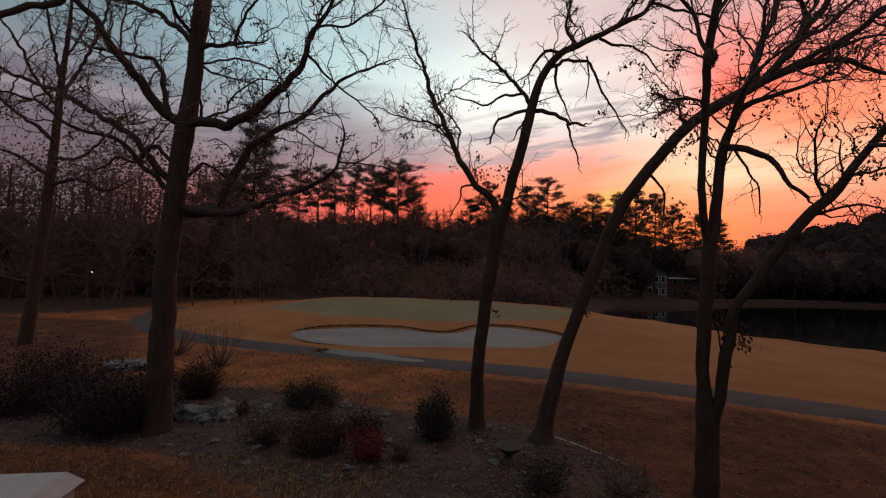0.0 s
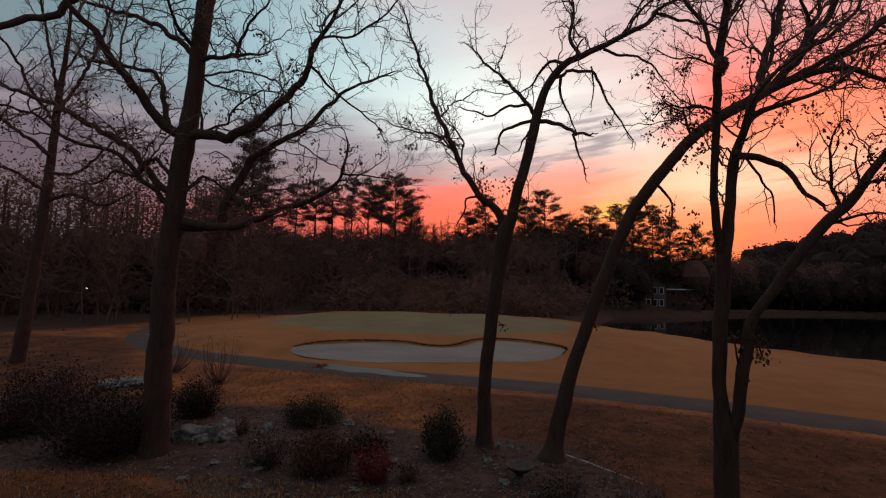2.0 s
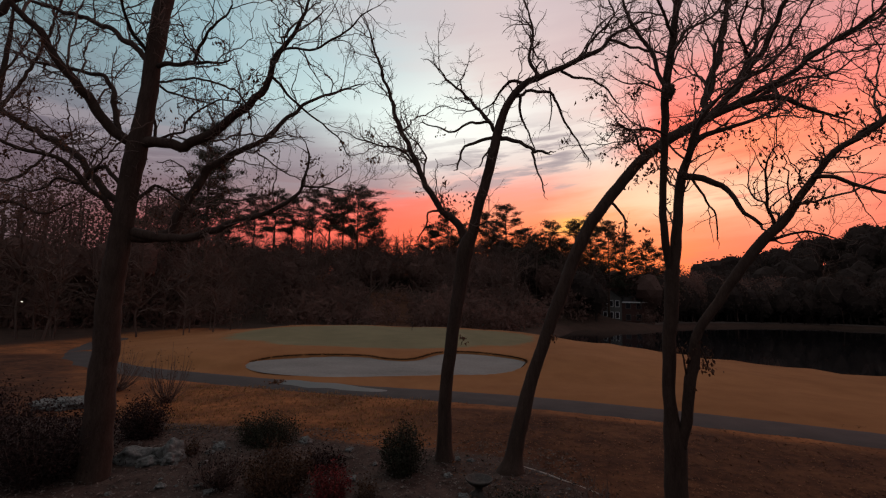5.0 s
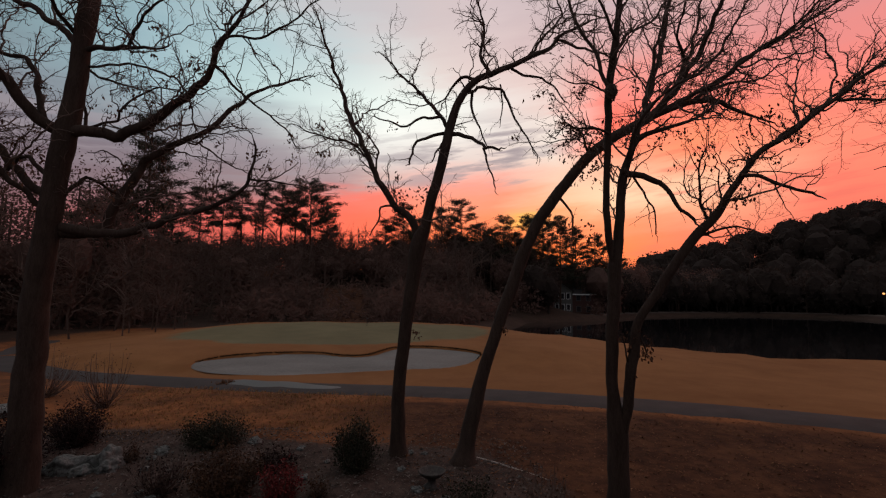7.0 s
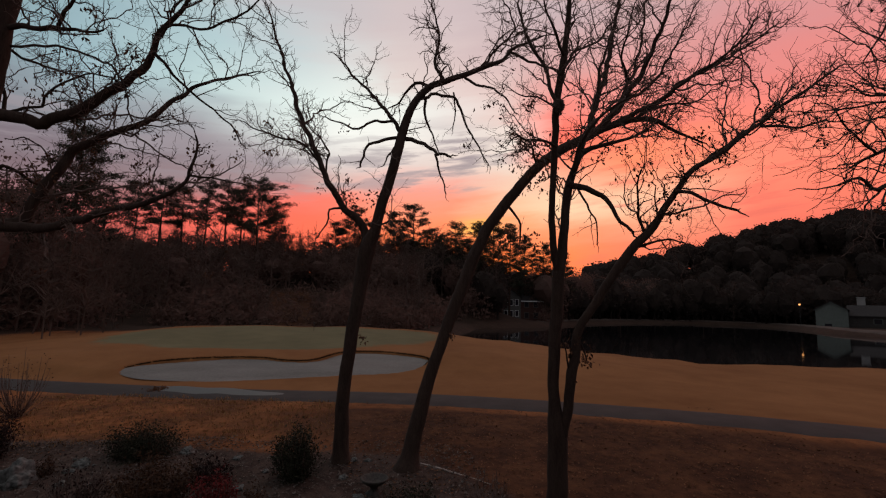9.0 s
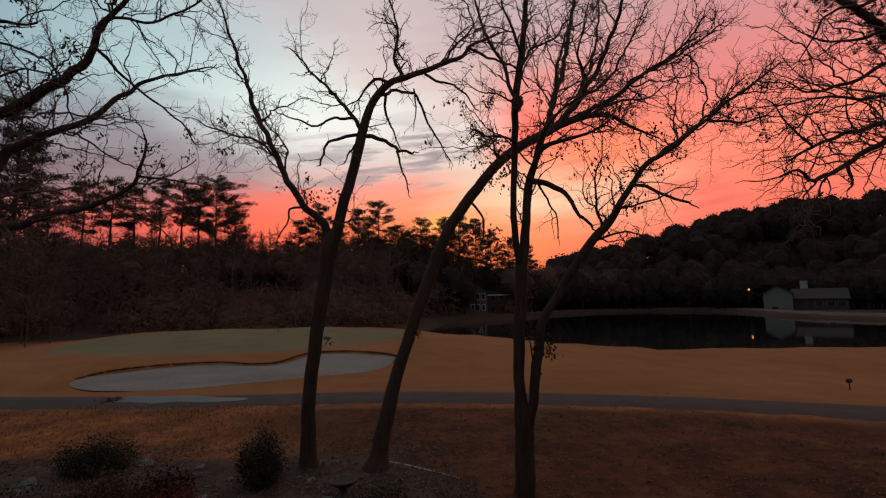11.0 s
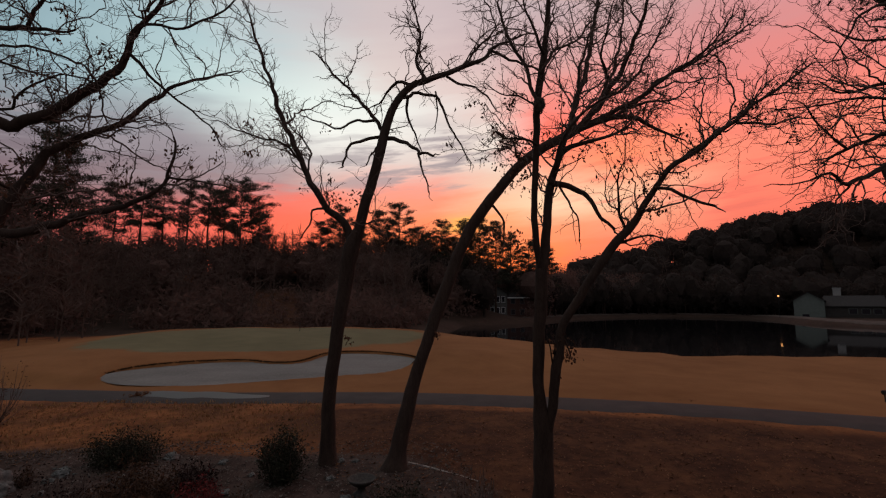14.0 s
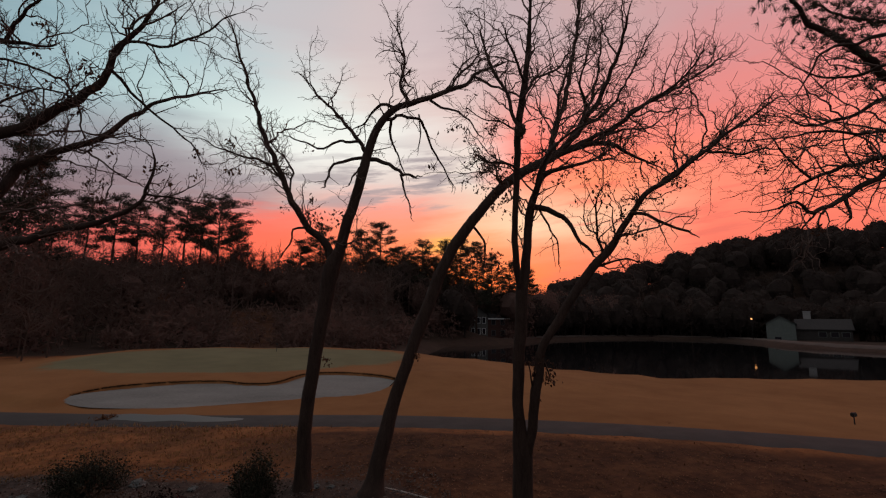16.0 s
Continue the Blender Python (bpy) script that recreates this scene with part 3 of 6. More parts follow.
def finish_tree(tree, leaf_clumps, leaf_reach=(0.0, 1.0), twig_scale=1.0, start=0.14):
    """Twigs in three orders along every bough, and what withered leaves still hang."""
    info = TREES[tree.name]
    rng = np.random.default_rng(info["seed"] * 71)
    thick, thin, tips = [], [], []
    up = np.array((0, 0, 1.0))

    def grow(p, d, length, r, order):
        n = max(3, int(length / 0.10))
        turn = np.cumsum(rng.normal(0, 0.10, (n, 3)) + (rng.normal(0, 0.5, 3) + 0.12 * up) / n, 0)
        way = np.asarray(d, float) + turn + rng.normal(0, 0.30, (n, 3))
        way /= np.sqrt((way * way).sum(1))[:, None]
        pts = np.empty((n + 1, 3))
        pts[0] = p
        pts[1:] = p + np.cumsum(way, 0) * (length / n)
        radii = np.linspace(r, max(r * 0.35, 0.0026), n + 1)
        (thick if r > 0.008 else thin).append((pts, radii))
        tips.append(pts[-1])
        if order < 4:
            gap = (0.20, 0.13, 0.11)[order - 1]
            s = rng.uniform(0.12, 0.3) * length
            while s < length:
                k = min(int(s / length * n), n - 1)
                side = rng.normal(0, 1, 3)
                side -= way[k] * (side @ way[k])
                out = way[k] * rng.uniform(0.3, 1.0) + side / math.sqrt(side @ side + 1e-9) + 0.15 * up
                ln = (length - s * 0.55) * rng.uniform(0.28, 0.66)
                if ln > 0.05:
                    grow(pts[k], out / math.sqrt(out @ out), ln, radii[k] * 0.64, order + 1)
                s += gap * rng.uniform(0.5, 1.7)

    for kind, line, length in info["lines"]:
        if kind == "shoot":
            continue
        total = length[-1]
        s = total * (0.62 if kind == "trunk" else start if kind == "limb" else 0.45)
        few = kind == "snag"
        while s < total:
            k = min(np.searchsorted(length, s), len(line) - 2)
            t = line[k + 1, :3] - line[k, :3]
            t = t / (np.linalg.norm(t) + 1e-9)
            side = rng.normal(0, 1, 3)
            side -= t * (side @ t)
            out = t * rng.uniform(0.35, 1.1) + side / math.sqrt(side @ side + 1e-9) + 0.22 * up
            far = rng.uniform(0.35, 1.15) * twig_scale * (0.5 if few else 1.0) * (1.0 if rng.random() < 0.7 else 1.7)
            r = min(line[k, 3] * 0.6, (0.005 + 0.009 * far) * rng.uniform(0.8, 1.3))
            grow(line[k, :3], out / math.sqrt(out @ out), far, r, 1)
            s += rng.uniform(0.5, 1.6) / info["density"] * (5.0 if few else 1.9)
        end = line[-1, :3] - line[-3, :3]
        grow(line[-1, :3], end / np.linalg.norm(end), (0.2 if few else 0.5) * twig_scale, line[-1, 3] * 0.8, 1)
    verts, faces = joined(*[tubes(g, k) for g, k in ((thick, 4), (thin, 3)) if g])
    tagged(mesh_object("twig_crown", verts, faces, TWIG, tree, "fine crooked winter twigs"), kind="stuff")
    tips = [p for p in tips if p[2] < 7.2]
    at = []
    for _ in range(leaf_clumps if tips else 0):
        tip = tips[rng.integers(len(tips))]
        for _ in range(rng.integers(8, 20)):
            at.append(tip + rng.normal(0, 0.05, 3) - 0.06 * up)
    if at:
        v, f = leaf_cloud(at, rng, rng.uniform(0.018, 0.042, len(at)), 0.8)
        tagged(mesh_object("dead_leaves", v, f, DEAD_LEAF, tree, "withered brown leaves still hanging"), kind="stuff")



oak = bare_tree("oak", (-5.89, 9.04, -0.17), "tall bare oak with dark furrowed bark and a few withered leaves", 12)
limb(oak, "trunk", [(-5.89, 9.04, -0.17, 0.343), (-5.84, 9.02, 0.11, 0.287), (-5.82, 9.00, 0.58, 0.251), (-5.80, 8.95, 1.62, 0.224), (-5.79, 8.91, 2.57, 0.206), (-5.76, 8.86, 3.42, 0.197), (-5.68, 8.83, 4.28, 0.193), (-5.60, 8.79, 5.14, 0.179), (-5.51, 8.75, 5.90, 0.189), (-5.39, 8.72, 6.67, 0.157), (-5.33, 8.69, 7.43, 0.143), (-5.27, 8.66, 8.10, 0.153), (-5.20, 8.63, 8.65, 0.153), (-5.11, 8.59, 9.54, 0.134), (-5.09, 8.52, 10.88, 0.087), (-5.06, 8.44, 12.46, 0.029)])
limb(oak, "limb", [(-5.44, 8.74, 6.14, 0.095), (-4.90, 8.66, 6.11, 0.086), (-4.54, 8.61, 6.08, 0.080), (-4.08, 8.51, 6.28, 0.072), (-3.50, 8.36, 6.60, 0.061), (-3.17, 8.25, 6.87, 0.053), (-2.94, 8.13, 7.18, 0.046), (-2.82, 8.02, 7.48, 0.040), (-2.55, 7.91, 7.78, 0.033), (-2.29, 7.78, 8.10, 0.025), (-2.12, 7.62, 8.50, 0.017)])
limb(oak, "limb", [(-2.84, 7.98, 7.31, 0.026), (-2.56, 7.83, 7.53, 0.022), (-2.14, 7.71, 7.49, 0.019), (-1.73, 7.56, 7.58, 0.015), (-1.43, 7.42, 7.73, 0.012), (-1.05, 7.22, 7.93, 0.008)])
limb(oak, "limb", [(-2.86, 7.99, 7.18, 0.022), (-2.59, 8.18, 6.90, 0.019), (-2.36, 8.32, 6.70, 0.016), (-1.98, 8.53, 6.43, 0.013), (-1.79, 8.63, 6.31, 0.011), (-1.59, 8.75, 6.09, 0.009)])
limb(oak, "limb", [(-5.61, 8.87, 4.42, 0.095), (-5.23, 8.99, 4.40, 0.089), (-4.96, 9.07, 4.58, 0.084), (-4.85, 9.13, 4.93, 0.079), (-4.50, 9.26, 5.57, 0.068), (-4.33, 9.32, 5.93, 0.063), (-3.93, 9.43, 6.27, 0.055), (-3.52, 9.53, 6.53, 0.047), (-3.11, 9.65, 7.02, 0.038), (-2.79, 9.73, 7.39, 0.031), (-2.35, 9.84, 7.67, 0.023), (-1.89, 9.94, 7.92, 0.015), (-1.66, 10.00, 8.01, 0.011)])
limb(oak, "limb", [(-5.66, 8.86, 4.50, 0.085), (-5.09, 8.84, 4.43, 0.076), (-4.52, 8.80, 4.42, 0.066), (-3.85, 8.75, 4.59, 0.055), (-3.42, 8.70, 4.75, 0.047), (-2.88, 8.65, 4.91, 0.037), (-2.56, 8.61, 5.12, 0.031), (-2.35, 8.56, 5.38, 0.025), (-2.23, 8.48, 5.77, 0.018), (-2.27, 8.42, 6.02, 0.013)])
limb(oak, "limb", [(-2.36, 8.57, 5.37, 0.018), (-1.89, 8.38, 5.29, 0.013), (-1.45, 8.18, 5.20, 0.009), (-1.18, 8.05, 5.10, 0.006)])
limb(oak, "limb", [(-5.37, 8.72, 7.62, 0.048), (-4.82, 8.50, 7.55, 0.037), (-4.33, 8.29, 7.51, 0.028), (-3.86, 8.09, 7.41, 0.019), (-3.53, 7.94, 7.40, 0.013)])
limb(oak, "limb", [(-4.38, 8.38, 7.57, 0.027), (-4.15, 8.12, 7.79, 0.023), (-3.91, 7.91, 7.92, 0.019), (-3.55, 7.66, 8.02, 0.015), (-3.34, 7.49, 8.10, 0.012)])
limb(oak, "limb", [(-5.52, 8.74, 6.12, 0.090), (-5.76, 8.61, 6.23, 0.084), (-5.90, 8.47, 6.45, 0.079), (-6.08, 8.30, 6.70, 0.073), (-6.23, 8.12, 6.98, 0.066), (-6.39, 7.96, 7.21, 0.059), (-6.55, 7.74, 7.55, 0.051), (-6.74, 7.52, 7.82, 0.043), (-6.88, 7.32, 8.08, 0.036), (-7.06, 7.06, 8.38, 0.028)])
limb(oak, "limb", [(-5.74, 8.62, 6.20, 0.047), (-5.91, 8.69, 6.70, 0.043), (-6.11, 8.75, 7.23, 0.039), (-6.30, 8.78, 7.45, 0.036), (-6.72, 8.84, 7.52, 0.033), (-7.05, 8.88, 7.63, 0.031), (-7.80, 8.98, 7.79, 0.025)])
limb(oak, "limb", [(-5.66, 8.82, 4.99, 0.066), (-6.10, 8.91, 5.27, 0.063), (-6.56, 9.01, 5.74, 0.059), (-7.15, 9.11, 6.16, 0.055), (-7.88, 9.23, 6.54, 0.050), (-8.64, 9.35, 6.94, 0.045), (-9.40, 9.46, 7.22, 0.039), (-10.19, 9.57, 7.51, 0.034), (-11.16, 9.69, 7.88, 0.027)])
limb(oak, "limb", [(-5.72, 8.84, 4.77, 0.047), (-6.14, 8.59, 5.19, 0.041), (-6.36, 8.40, 5.56, 0.037), (-6.64, 8.26, 5.72, 0.033), (-7.10, 8.05, 5.79, 0.028), (-7.51, 7.78, 6.14, 0.022), (-7.91, 7.57, 6.25, 0.017), (-8.29, 7.37, 6.26, 0.012)])
limb(oak, "limb", [(-5.40, 8.72, 7.70, 0.053), (-5.94, 8.88, 8.16, 0.048), (-6.48, 9.03, 8.54, 0.044), (-7.25, 9.21, 8.90, 0.039), (-8.05, 9.40, 9.20, 0.033), (-8.89, 9.58, 9.58, 0.027)])
limb(oak, "limb", [(-5.40, 8.70, 7.84, 0.038), (-5.45, 8.32, 8.01, 0.030), (-5.43, 8.02, 8.15, 0.024), (-5.31, 7.66, 8.32, 0.017)])
limb(oak, "limb", [(-5.24, 8.85, 6.21, 0.029), (-5.33, 8.94, 6.64, 0.023), (-5.49, 9.04, 7.14, 0.016), (-5.55, 9.12, 7.56, 0.010)])
limb(oak, "limb", [(-5.16, 8.75, 6.22, 0.024), (-4.62, 8.62, 6.33, 0.020), (-4.54, 8.54, 6.50, 0.018), (-4.17, 8.41, 6.72, 0.015), (-3.70, 8.28, 6.83, 0.011), (-3.35, 8.21, 6.69, 0.009)])
limb(oak, "limb", [(-5.33, 8.75, 7.35, 0.024), (-5.08, 9.02, 7.26, 0.019), (-4.85, 9.23, 7.24, 0.016), (-4.51, 9.50, 7.25, 0.010)])
limb(oak, "limb", [(-5.28, 8.75, 7.33, 0.019), (-4.09, 8.40, 7.25, 0.015), (-3.59, 8.24, 7.02, 0.013), (-3.35, 8.15, 6.77, 0.012), (-3.14, 8.00, 6.30, 0.010), (-2.97, 7.88, 5.96, 0.008)])
limb(oak, "limb", [(-5.47, 8.83, 5.05, 0.033), (-5.28, 9.21, 5.48, 0.027), (-5.03, 9.65, 5.24, 0.021), (-4.96, 9.91, 5.67, 0.016)])
limb(oak, "limb", [(-5.17, 8.67, 9.60, 0.073), (-6.15, 8.14, 9.31, 0.063), (-6.78, 7.72, 8.46, 0.054), (-7.08, 7.45, 7.82, 0.049), (-7.34, 7.24, 7.56, 0.045), (-7.53, 7.08, 7.37, 0.042), (-7.78, 6.83, 7.01, 0.038)])
limb(oak, "limb", [(-5.71, 8.79, 5.36, 0.038), (-5.97, 8.84, 5.59, 0.035), (-6.22, 8.89, 5.71, 0.032), (-6.66, 9.03, 5.40, 0.027), (-7.07, 9.10, 5.52, 0.023), (-7.63, 9.23, 5.31, 0.017), (-8.35, 9.34, 5.44, 0.010)])

leaning_oak = bare_tree("leaning_oak", (0.40, 10.31, -0.06), "slender leaning oak forking high, bare dark branches", 15)
limb(leaning_oak, "trunk", [(0.40, 10.31, -0.06, 0.286), (0.38, 10.30, 0.17, 0.195), (0.35, 10.28, 0.53, 0.164), (0.35, 10.23, 1.34, 0.144), (0.41, 10.17, 2.15, 0.134), (0.50, 10.11, 2.96, 0.135), (0.62, 10.04, 3.90, 0.141), (0.72, 9.99, 4.50, 0.157), (0.83, 9.95, 4.85, 0.115), (0.97, 9.90, 5.45, 0.110), (1.14, 9.84, 6.06, 0.105), (1.31, 9.77, 6.90, 0.100), (1.50, 9.71, 7.51, 0.085), (1.83, 9.65, 7.95, 0.074), (2.19, 9.61, 8.14, 0.064), (2.67, 9.55, 8.34, 0.059), (3.04, 9.51, 8.53, 0.053), (3.46, 9.46, 8.73, 0.043), (3.64, 9.43, 8.98, 0.032), (4.01, 9.38, 9.17, 0.027), (4.38, 9.34, 9.37, 0.016)])
limb(leaning_oak, "limb", [(0.73, 10.08, 4.45, 0.105), (0.68, 10.10, 4.63, 0.090), (0.52, 10.14, 5.00, 0.075), (0.21, 10.22, 5.31, 0.064), (-0.10, 10.29, 5.75, 0.059), (-0.30, 10.34, 6.14, 0.054), (-0.56, 10.40, 6.72, 0.049), (-0.80, 10.46, 7.25, 0.044), (-1.01, 10.51, 7.85, 0.039), (-1.25, 10.57, 8.53, 0.028), (-1.47, 10.62, 9.22, 0.023), (-1.70, 10.67, 9.93, 0.012)])
limb(leaning_oak, "limb", [(-0.37, 10.41, 6.28, 0.027), (-0.55, 10.27, 6.55, 0.024), (-0.85, 10.16, 6.68, 0.021), (-1.25, 10.04, 6.69, 0.017), (-1.58, 9.92, 6.75, 0.013), (-1.85, 9.81, 6.85, 0.010)])
limb(leaning_oak, "limb", [(0.21, 10.25, 5.32, 0.022), (-0.10, 10.19, 5.28, 0.018), (-0.14, 10.13, 4.95, 0.014), (-0.30, 10.08, 4.66, 0.010)])
limb(leaning_oak, "limb", [(-0.24, 10.42, 6.10, 0.022), (-0.22, 10.57, 6.60, 0.019), (-0.46, 10.75, 7.04, 0.015), (-0.81, 10.95, 7.44, 0.012)])
limb(leaning_oak, "limb", [(1.28, 9.85, 6.98, 0.043), (1.08, 9.92, 7.33, 0.037), (0.84, 10.01, 7.67, 0.031), (0.53, 10.11, 8.02, 0.025), (0.15, 10.24, 8.45, 0.017), (-0.11, 10.32, 8.75, 0.011)])
limb(leaning_oak, "limb", [(1.22, 9.87, 6.86, 0.032), (0.88, 9.69, 6.73, 0.027), (0.58, 9.50, 6.47, 0.021), (0.50, 9.33, 6.11, 0.017), (0.46, 9.24, 5.95, 0.015)])
limb(leaning_oak, "limb", [(1.15, 9.84, 7.21, 0.027), (0.76, 9.67, 7.08, 0.022), (0.40, 9.50, 6.85, 0.018), (-0.06, 9.27, 6.82, 0.012), (-0.27, 9.13, 6.87, 0.010)])
limb(leaning_oak, "limb", [(1.25, 9.88, 6.73, 0.021), (1.07, 9.73, 6.44, 0.016), (0.94, 9.57, 6.15, 0.010)])
limb(leaning_oak, "limb", [(1.34, 9.86, 6.84, 0.043), (1.69, 9.49, 6.67, 0.033), (1.87, 9.24, 6.40, 0.027), (2.13, 8.92, 6.20, 0.019)])
limb(leaning_oak, "limb", [(1.99, 9.52, 6.46, 0.021), (2.08, 9.41, 6.03, 0.015), (2.21, 9.28, 5.61, 0.010)])
limb(leaning_oak, "limb", [(1.67, 9.72, 7.72, 0.032), (2.04, 9.60, 7.78, 0.028), (2.41, 9.50, 7.66, 0.024), (2.58, 9.46, 7.28, 0.020), (2.85, 9.38, 6.72, 0.015), (3.07, 9.31, 6.28, 0.010)])
limb(leaning_oak, "limb", [(1.79, 9.70, 7.76, 0.027), (1.80, 9.83, 7.33, 0.021), (1.94, 9.88, 7.10, 0.017), (2.12, 9.99, 6.67, 0.011)])
limb(leaning_oak, "limb", [(2.38, 9.62, 7.91, 0.016), (2.45, 9.68, 7.62, 0.013), (2.42, 9.80, 7.10, 0.008)])
limb(leaning_oak, "limb", [(2.64, 9.65, 8.29, 0.027), (3.00, 9.41, 8.03, 0.021), (3.20, 9.27, 7.91, 0.018), (3.43, 9.08, 7.59, 0.013), (3.55, 8.95, 7.30, 0.010)])
limb(leaning_oak, "limb", [(2.19, 9.71, 8.19, 0.038), (1.98, 9.78, 8.60, 0.032), (2.09, 9.81, 9.15, 0.025), (2.00, 9.87, 9.71, 0.018), (1.88, 9.93, 10.28, 0.011)])
limb(leaning_oak, "limb", [(1.90, 9.67, 8.00, 0.032), (1.64, 9.81, 8.11, 0.027), (1.45, 9.96, 8.01, 0.022), (1.28, 10.13, 7.82, 0.017), (1.05, 10.30, 7.68, 0.011)])
limb(leaning_oak, "limb", [(3.06, 9.57, 8.57, 0.027), (3.40, 9.63, 9.14, 0.022), (3.81, 9.67, 9.60, 0.018), (3.71, 9.73, 10.04, 0.015), (3.55, 9.81, 10.49, 0.011)])
limb(leaning_oak, "limb", [(3.60, 9.47, 8.94, 0.027), (4.18, 9.22, 8.58, 0.019), (4.54, 9.06, 8.39, 0.015), (4.77, 8.94, 7.97, 0.010)])
limb(leaning_oak, "limb", [(0.88, 10.01, 4.93, 0.021), (1.07, 9.60, 4.98, 0.015), (1.20, 9.28, 4.82, 0.010)])

arching_tree = bare_tree("arching_tree", (1.60, 9.66, 0.02), "bare tree with a trunk arching steeply sideways", 14)
limb(arching_tree, "trunk", [(1.60, 9.66, 0.02, 0.281), (1.63, 9.66, 0.23, 0.194), (1.69, 9.67, 0.51, 0.156), (1.82, 9.68, 1.10, 0.143), (2.02, 9.68, 1.86, 0.130), (2.26, 9.68, 2.59, 0.121), (2.52, 9.68, 3.33, 0.128), (2.78, 9.68, 4.03, 0.129), (3.14, 9.66, 4.85, 0.120), (3.52, 9.64, 5.43, 0.116), (3.97, 9.62, 6.00, 0.112), (4.42, 9.60, 6.50, 0.107), (4.93, 9.58, 6.87, 0.108), (5.50, 9.56, 7.19, 0.098), (5.94, 9.54, 7.44, 0.082), (6.58, 9.52, 7.70, 0.066), (7.25, 9.51, 7.79, 0.056), (7.60, 9.53, 7.66, 0.045), (8.16, 9.55, 7.50, 0.034), (8.72, 9.56, 7.37, 0.017)])
limb(arching_tree, "limb", [(5.87, 9.58, 7.45, 0.071), (6.24, 9.29, 7.99, 0.061), (6.58, 8.98, 8.62, 0.051), (6.73, 8.71, 9.22, 0.041), (6.85, 8.49, 9.71, 0.033), (6.88, 8.24, 10.27, 0.025)])
limb(arching_tree, "limb", [(5.55, 9.53, 7.26, 0.065), (5.80, 9.63, 8.13, 0.059), (6.16, 9.72, 9.00, 0.052), (6.39, 9.80, 9.90, 0.046), (6.63, 9.89, 10.83, 0.039), (6.82, 9.99, 11.95, 0.030)])
limb(arching_tree, "limb", [(6.17, 9.63, 7.60, 0.055), (6.98, 9.59, 8.05, 0.049), (7.53, 9.56, 8.34, 0.045), (8.10, 9.53, 8.90, 0.040), (8.80, 9.49, 9.27, 0.034), (9.52, 9.45, 9.72, 0.029), (10.25, 9.41, 10.24, 0.023), (10.84, 9.37, 10.69, 0.018)])
limb(arching_tree, "limb", [(7.04, 9.48, 8.04, 0.044), (7.55, 9.23, 8.44, 0.038), (8.04, 8.98, 8.79, 0.032), (8.51, 8.74, 9.14, 0.026), (8.86, 8.52, 9.53, 0.020), (9.09, 8.33, 9.93, 0.016)])
limb(arching_tree, "limb", [(4.32, 9.65, 6.53, 0.027), (4.10, 9.43, 6.86, 0.020), (3.68, 9.29, 6.91, 0.014), (3.50, 9.22, 6.69, 0.010)])
limb(arching_tree, "limb", [(3.67, 9.83, 5.59, 0.027), (3.94, 9.90, 5.30, 0.022), (4.09, 9.97, 5.01, 0.017), (4.07, 10.09, 4.58, 0.011)])
limb(arching_tree, "limb", [(5.75, 9.60, 7.39, 0.038), (6.49, 9.64, 8.31, 0.033), (7.00, 9.70, 9.47, 0.027), (7.22, 9.75, 10.35, 0.022), (7.38, 9.80, 11.27, 0.018)])
limb(arching_tree, "limb", [(6.41, 9.44, 8.14, 0.038), (7.24, 9.51, 8.69, 0.032), (7.75, 9.57, 9.45, 0.025), (8.27, 9.63, 10.22, 0.018), (8.66, 9.68, 11.01, 0.012)])
limb(arching_tree, "limb", [(6.59, 9.38, 8.45, 0.033), (6.13, 9.06, 8.89, 0.025), (6.05, 8.71, 9.30, 0.018), (5.92, 8.31, 9.74, 0.010)])
limb(arching_tree, "limb", [(6.61, 9.56, 7.71, 0.039), (7.60, 9.66, 8.26, 0.029), (8.54, 9.75, 8.50, 0.020), (9.37, 9.82, 9.01, 0.012)])

twin_stem_tree = bare_tree("twin_stem_tree", (3.95, 8.01, -0.35), "bare twin-stemmed tree with an old nest and withered leaves", 14)
limb(twin_stem_tree, "trunk", [(3.95, 8.01, -0.35, 0.245), (3.94, 7.99, -0.08, 0.197), (3.93, 7.96, 0.29, 0.176), (3.92, 7.92, 0.84, 0.172), (3.90, 7.88, 1.30, 0.160), (3.83, 7.85, 1.76, 0.099), (3.81, 7.79, 2.51, 0.099), (3.84, 7.73, 3.25, 0.104), (3.85, 7.67, 3.91, 0.104), (3.90, 7.63, 4.33, 0.087), (3.93, 7.58, 4.85, 0.075), (3.97, 7.54, 5.33, 0.075), (4.07, 7.50, 5.71, 0.058), (4.24, 7.45, 6.06, 0.046), (4.70, 7.39, 6.21, 0.033), (5.18, 7.33, 6.39, 0.025), (5.48, 7.29, 6.59, 0.017)])
limb(twin_stem_tree, "stem", [(3.97, 7.84, 1.15, 0.090), (4.03, 7.76, 1.64, 0.086), (4.06, 7.67, 2.16, 0.088), (4.10, 7.60, 2.53, 0.086), (4.13, 7.51, 2.97, 0.075), (4.38, 7.39, 3.44, 0.075), (4.66, 7.26, 3.94, 0.074), (4.94, 7.15, 4.34, 0.074), (5.22, 7.05, 4.65, 0.066), (5.42, 6.96, 5.00, 0.055), (5.65, 6.85, 5.40, 0.047), (5.88, 6.77, 5.70, 0.044), (6.28, 6.65, 5.95, 0.040), (6.68, 6.53, 6.29, 0.036), (6.99, 6.44, 6.51, 0.032), (7.22, 6.36, 6.75, 0.028), (7.59, 6.26, 6.99, 0.025), (8.21, 6.07, 7.47, 0.014)])
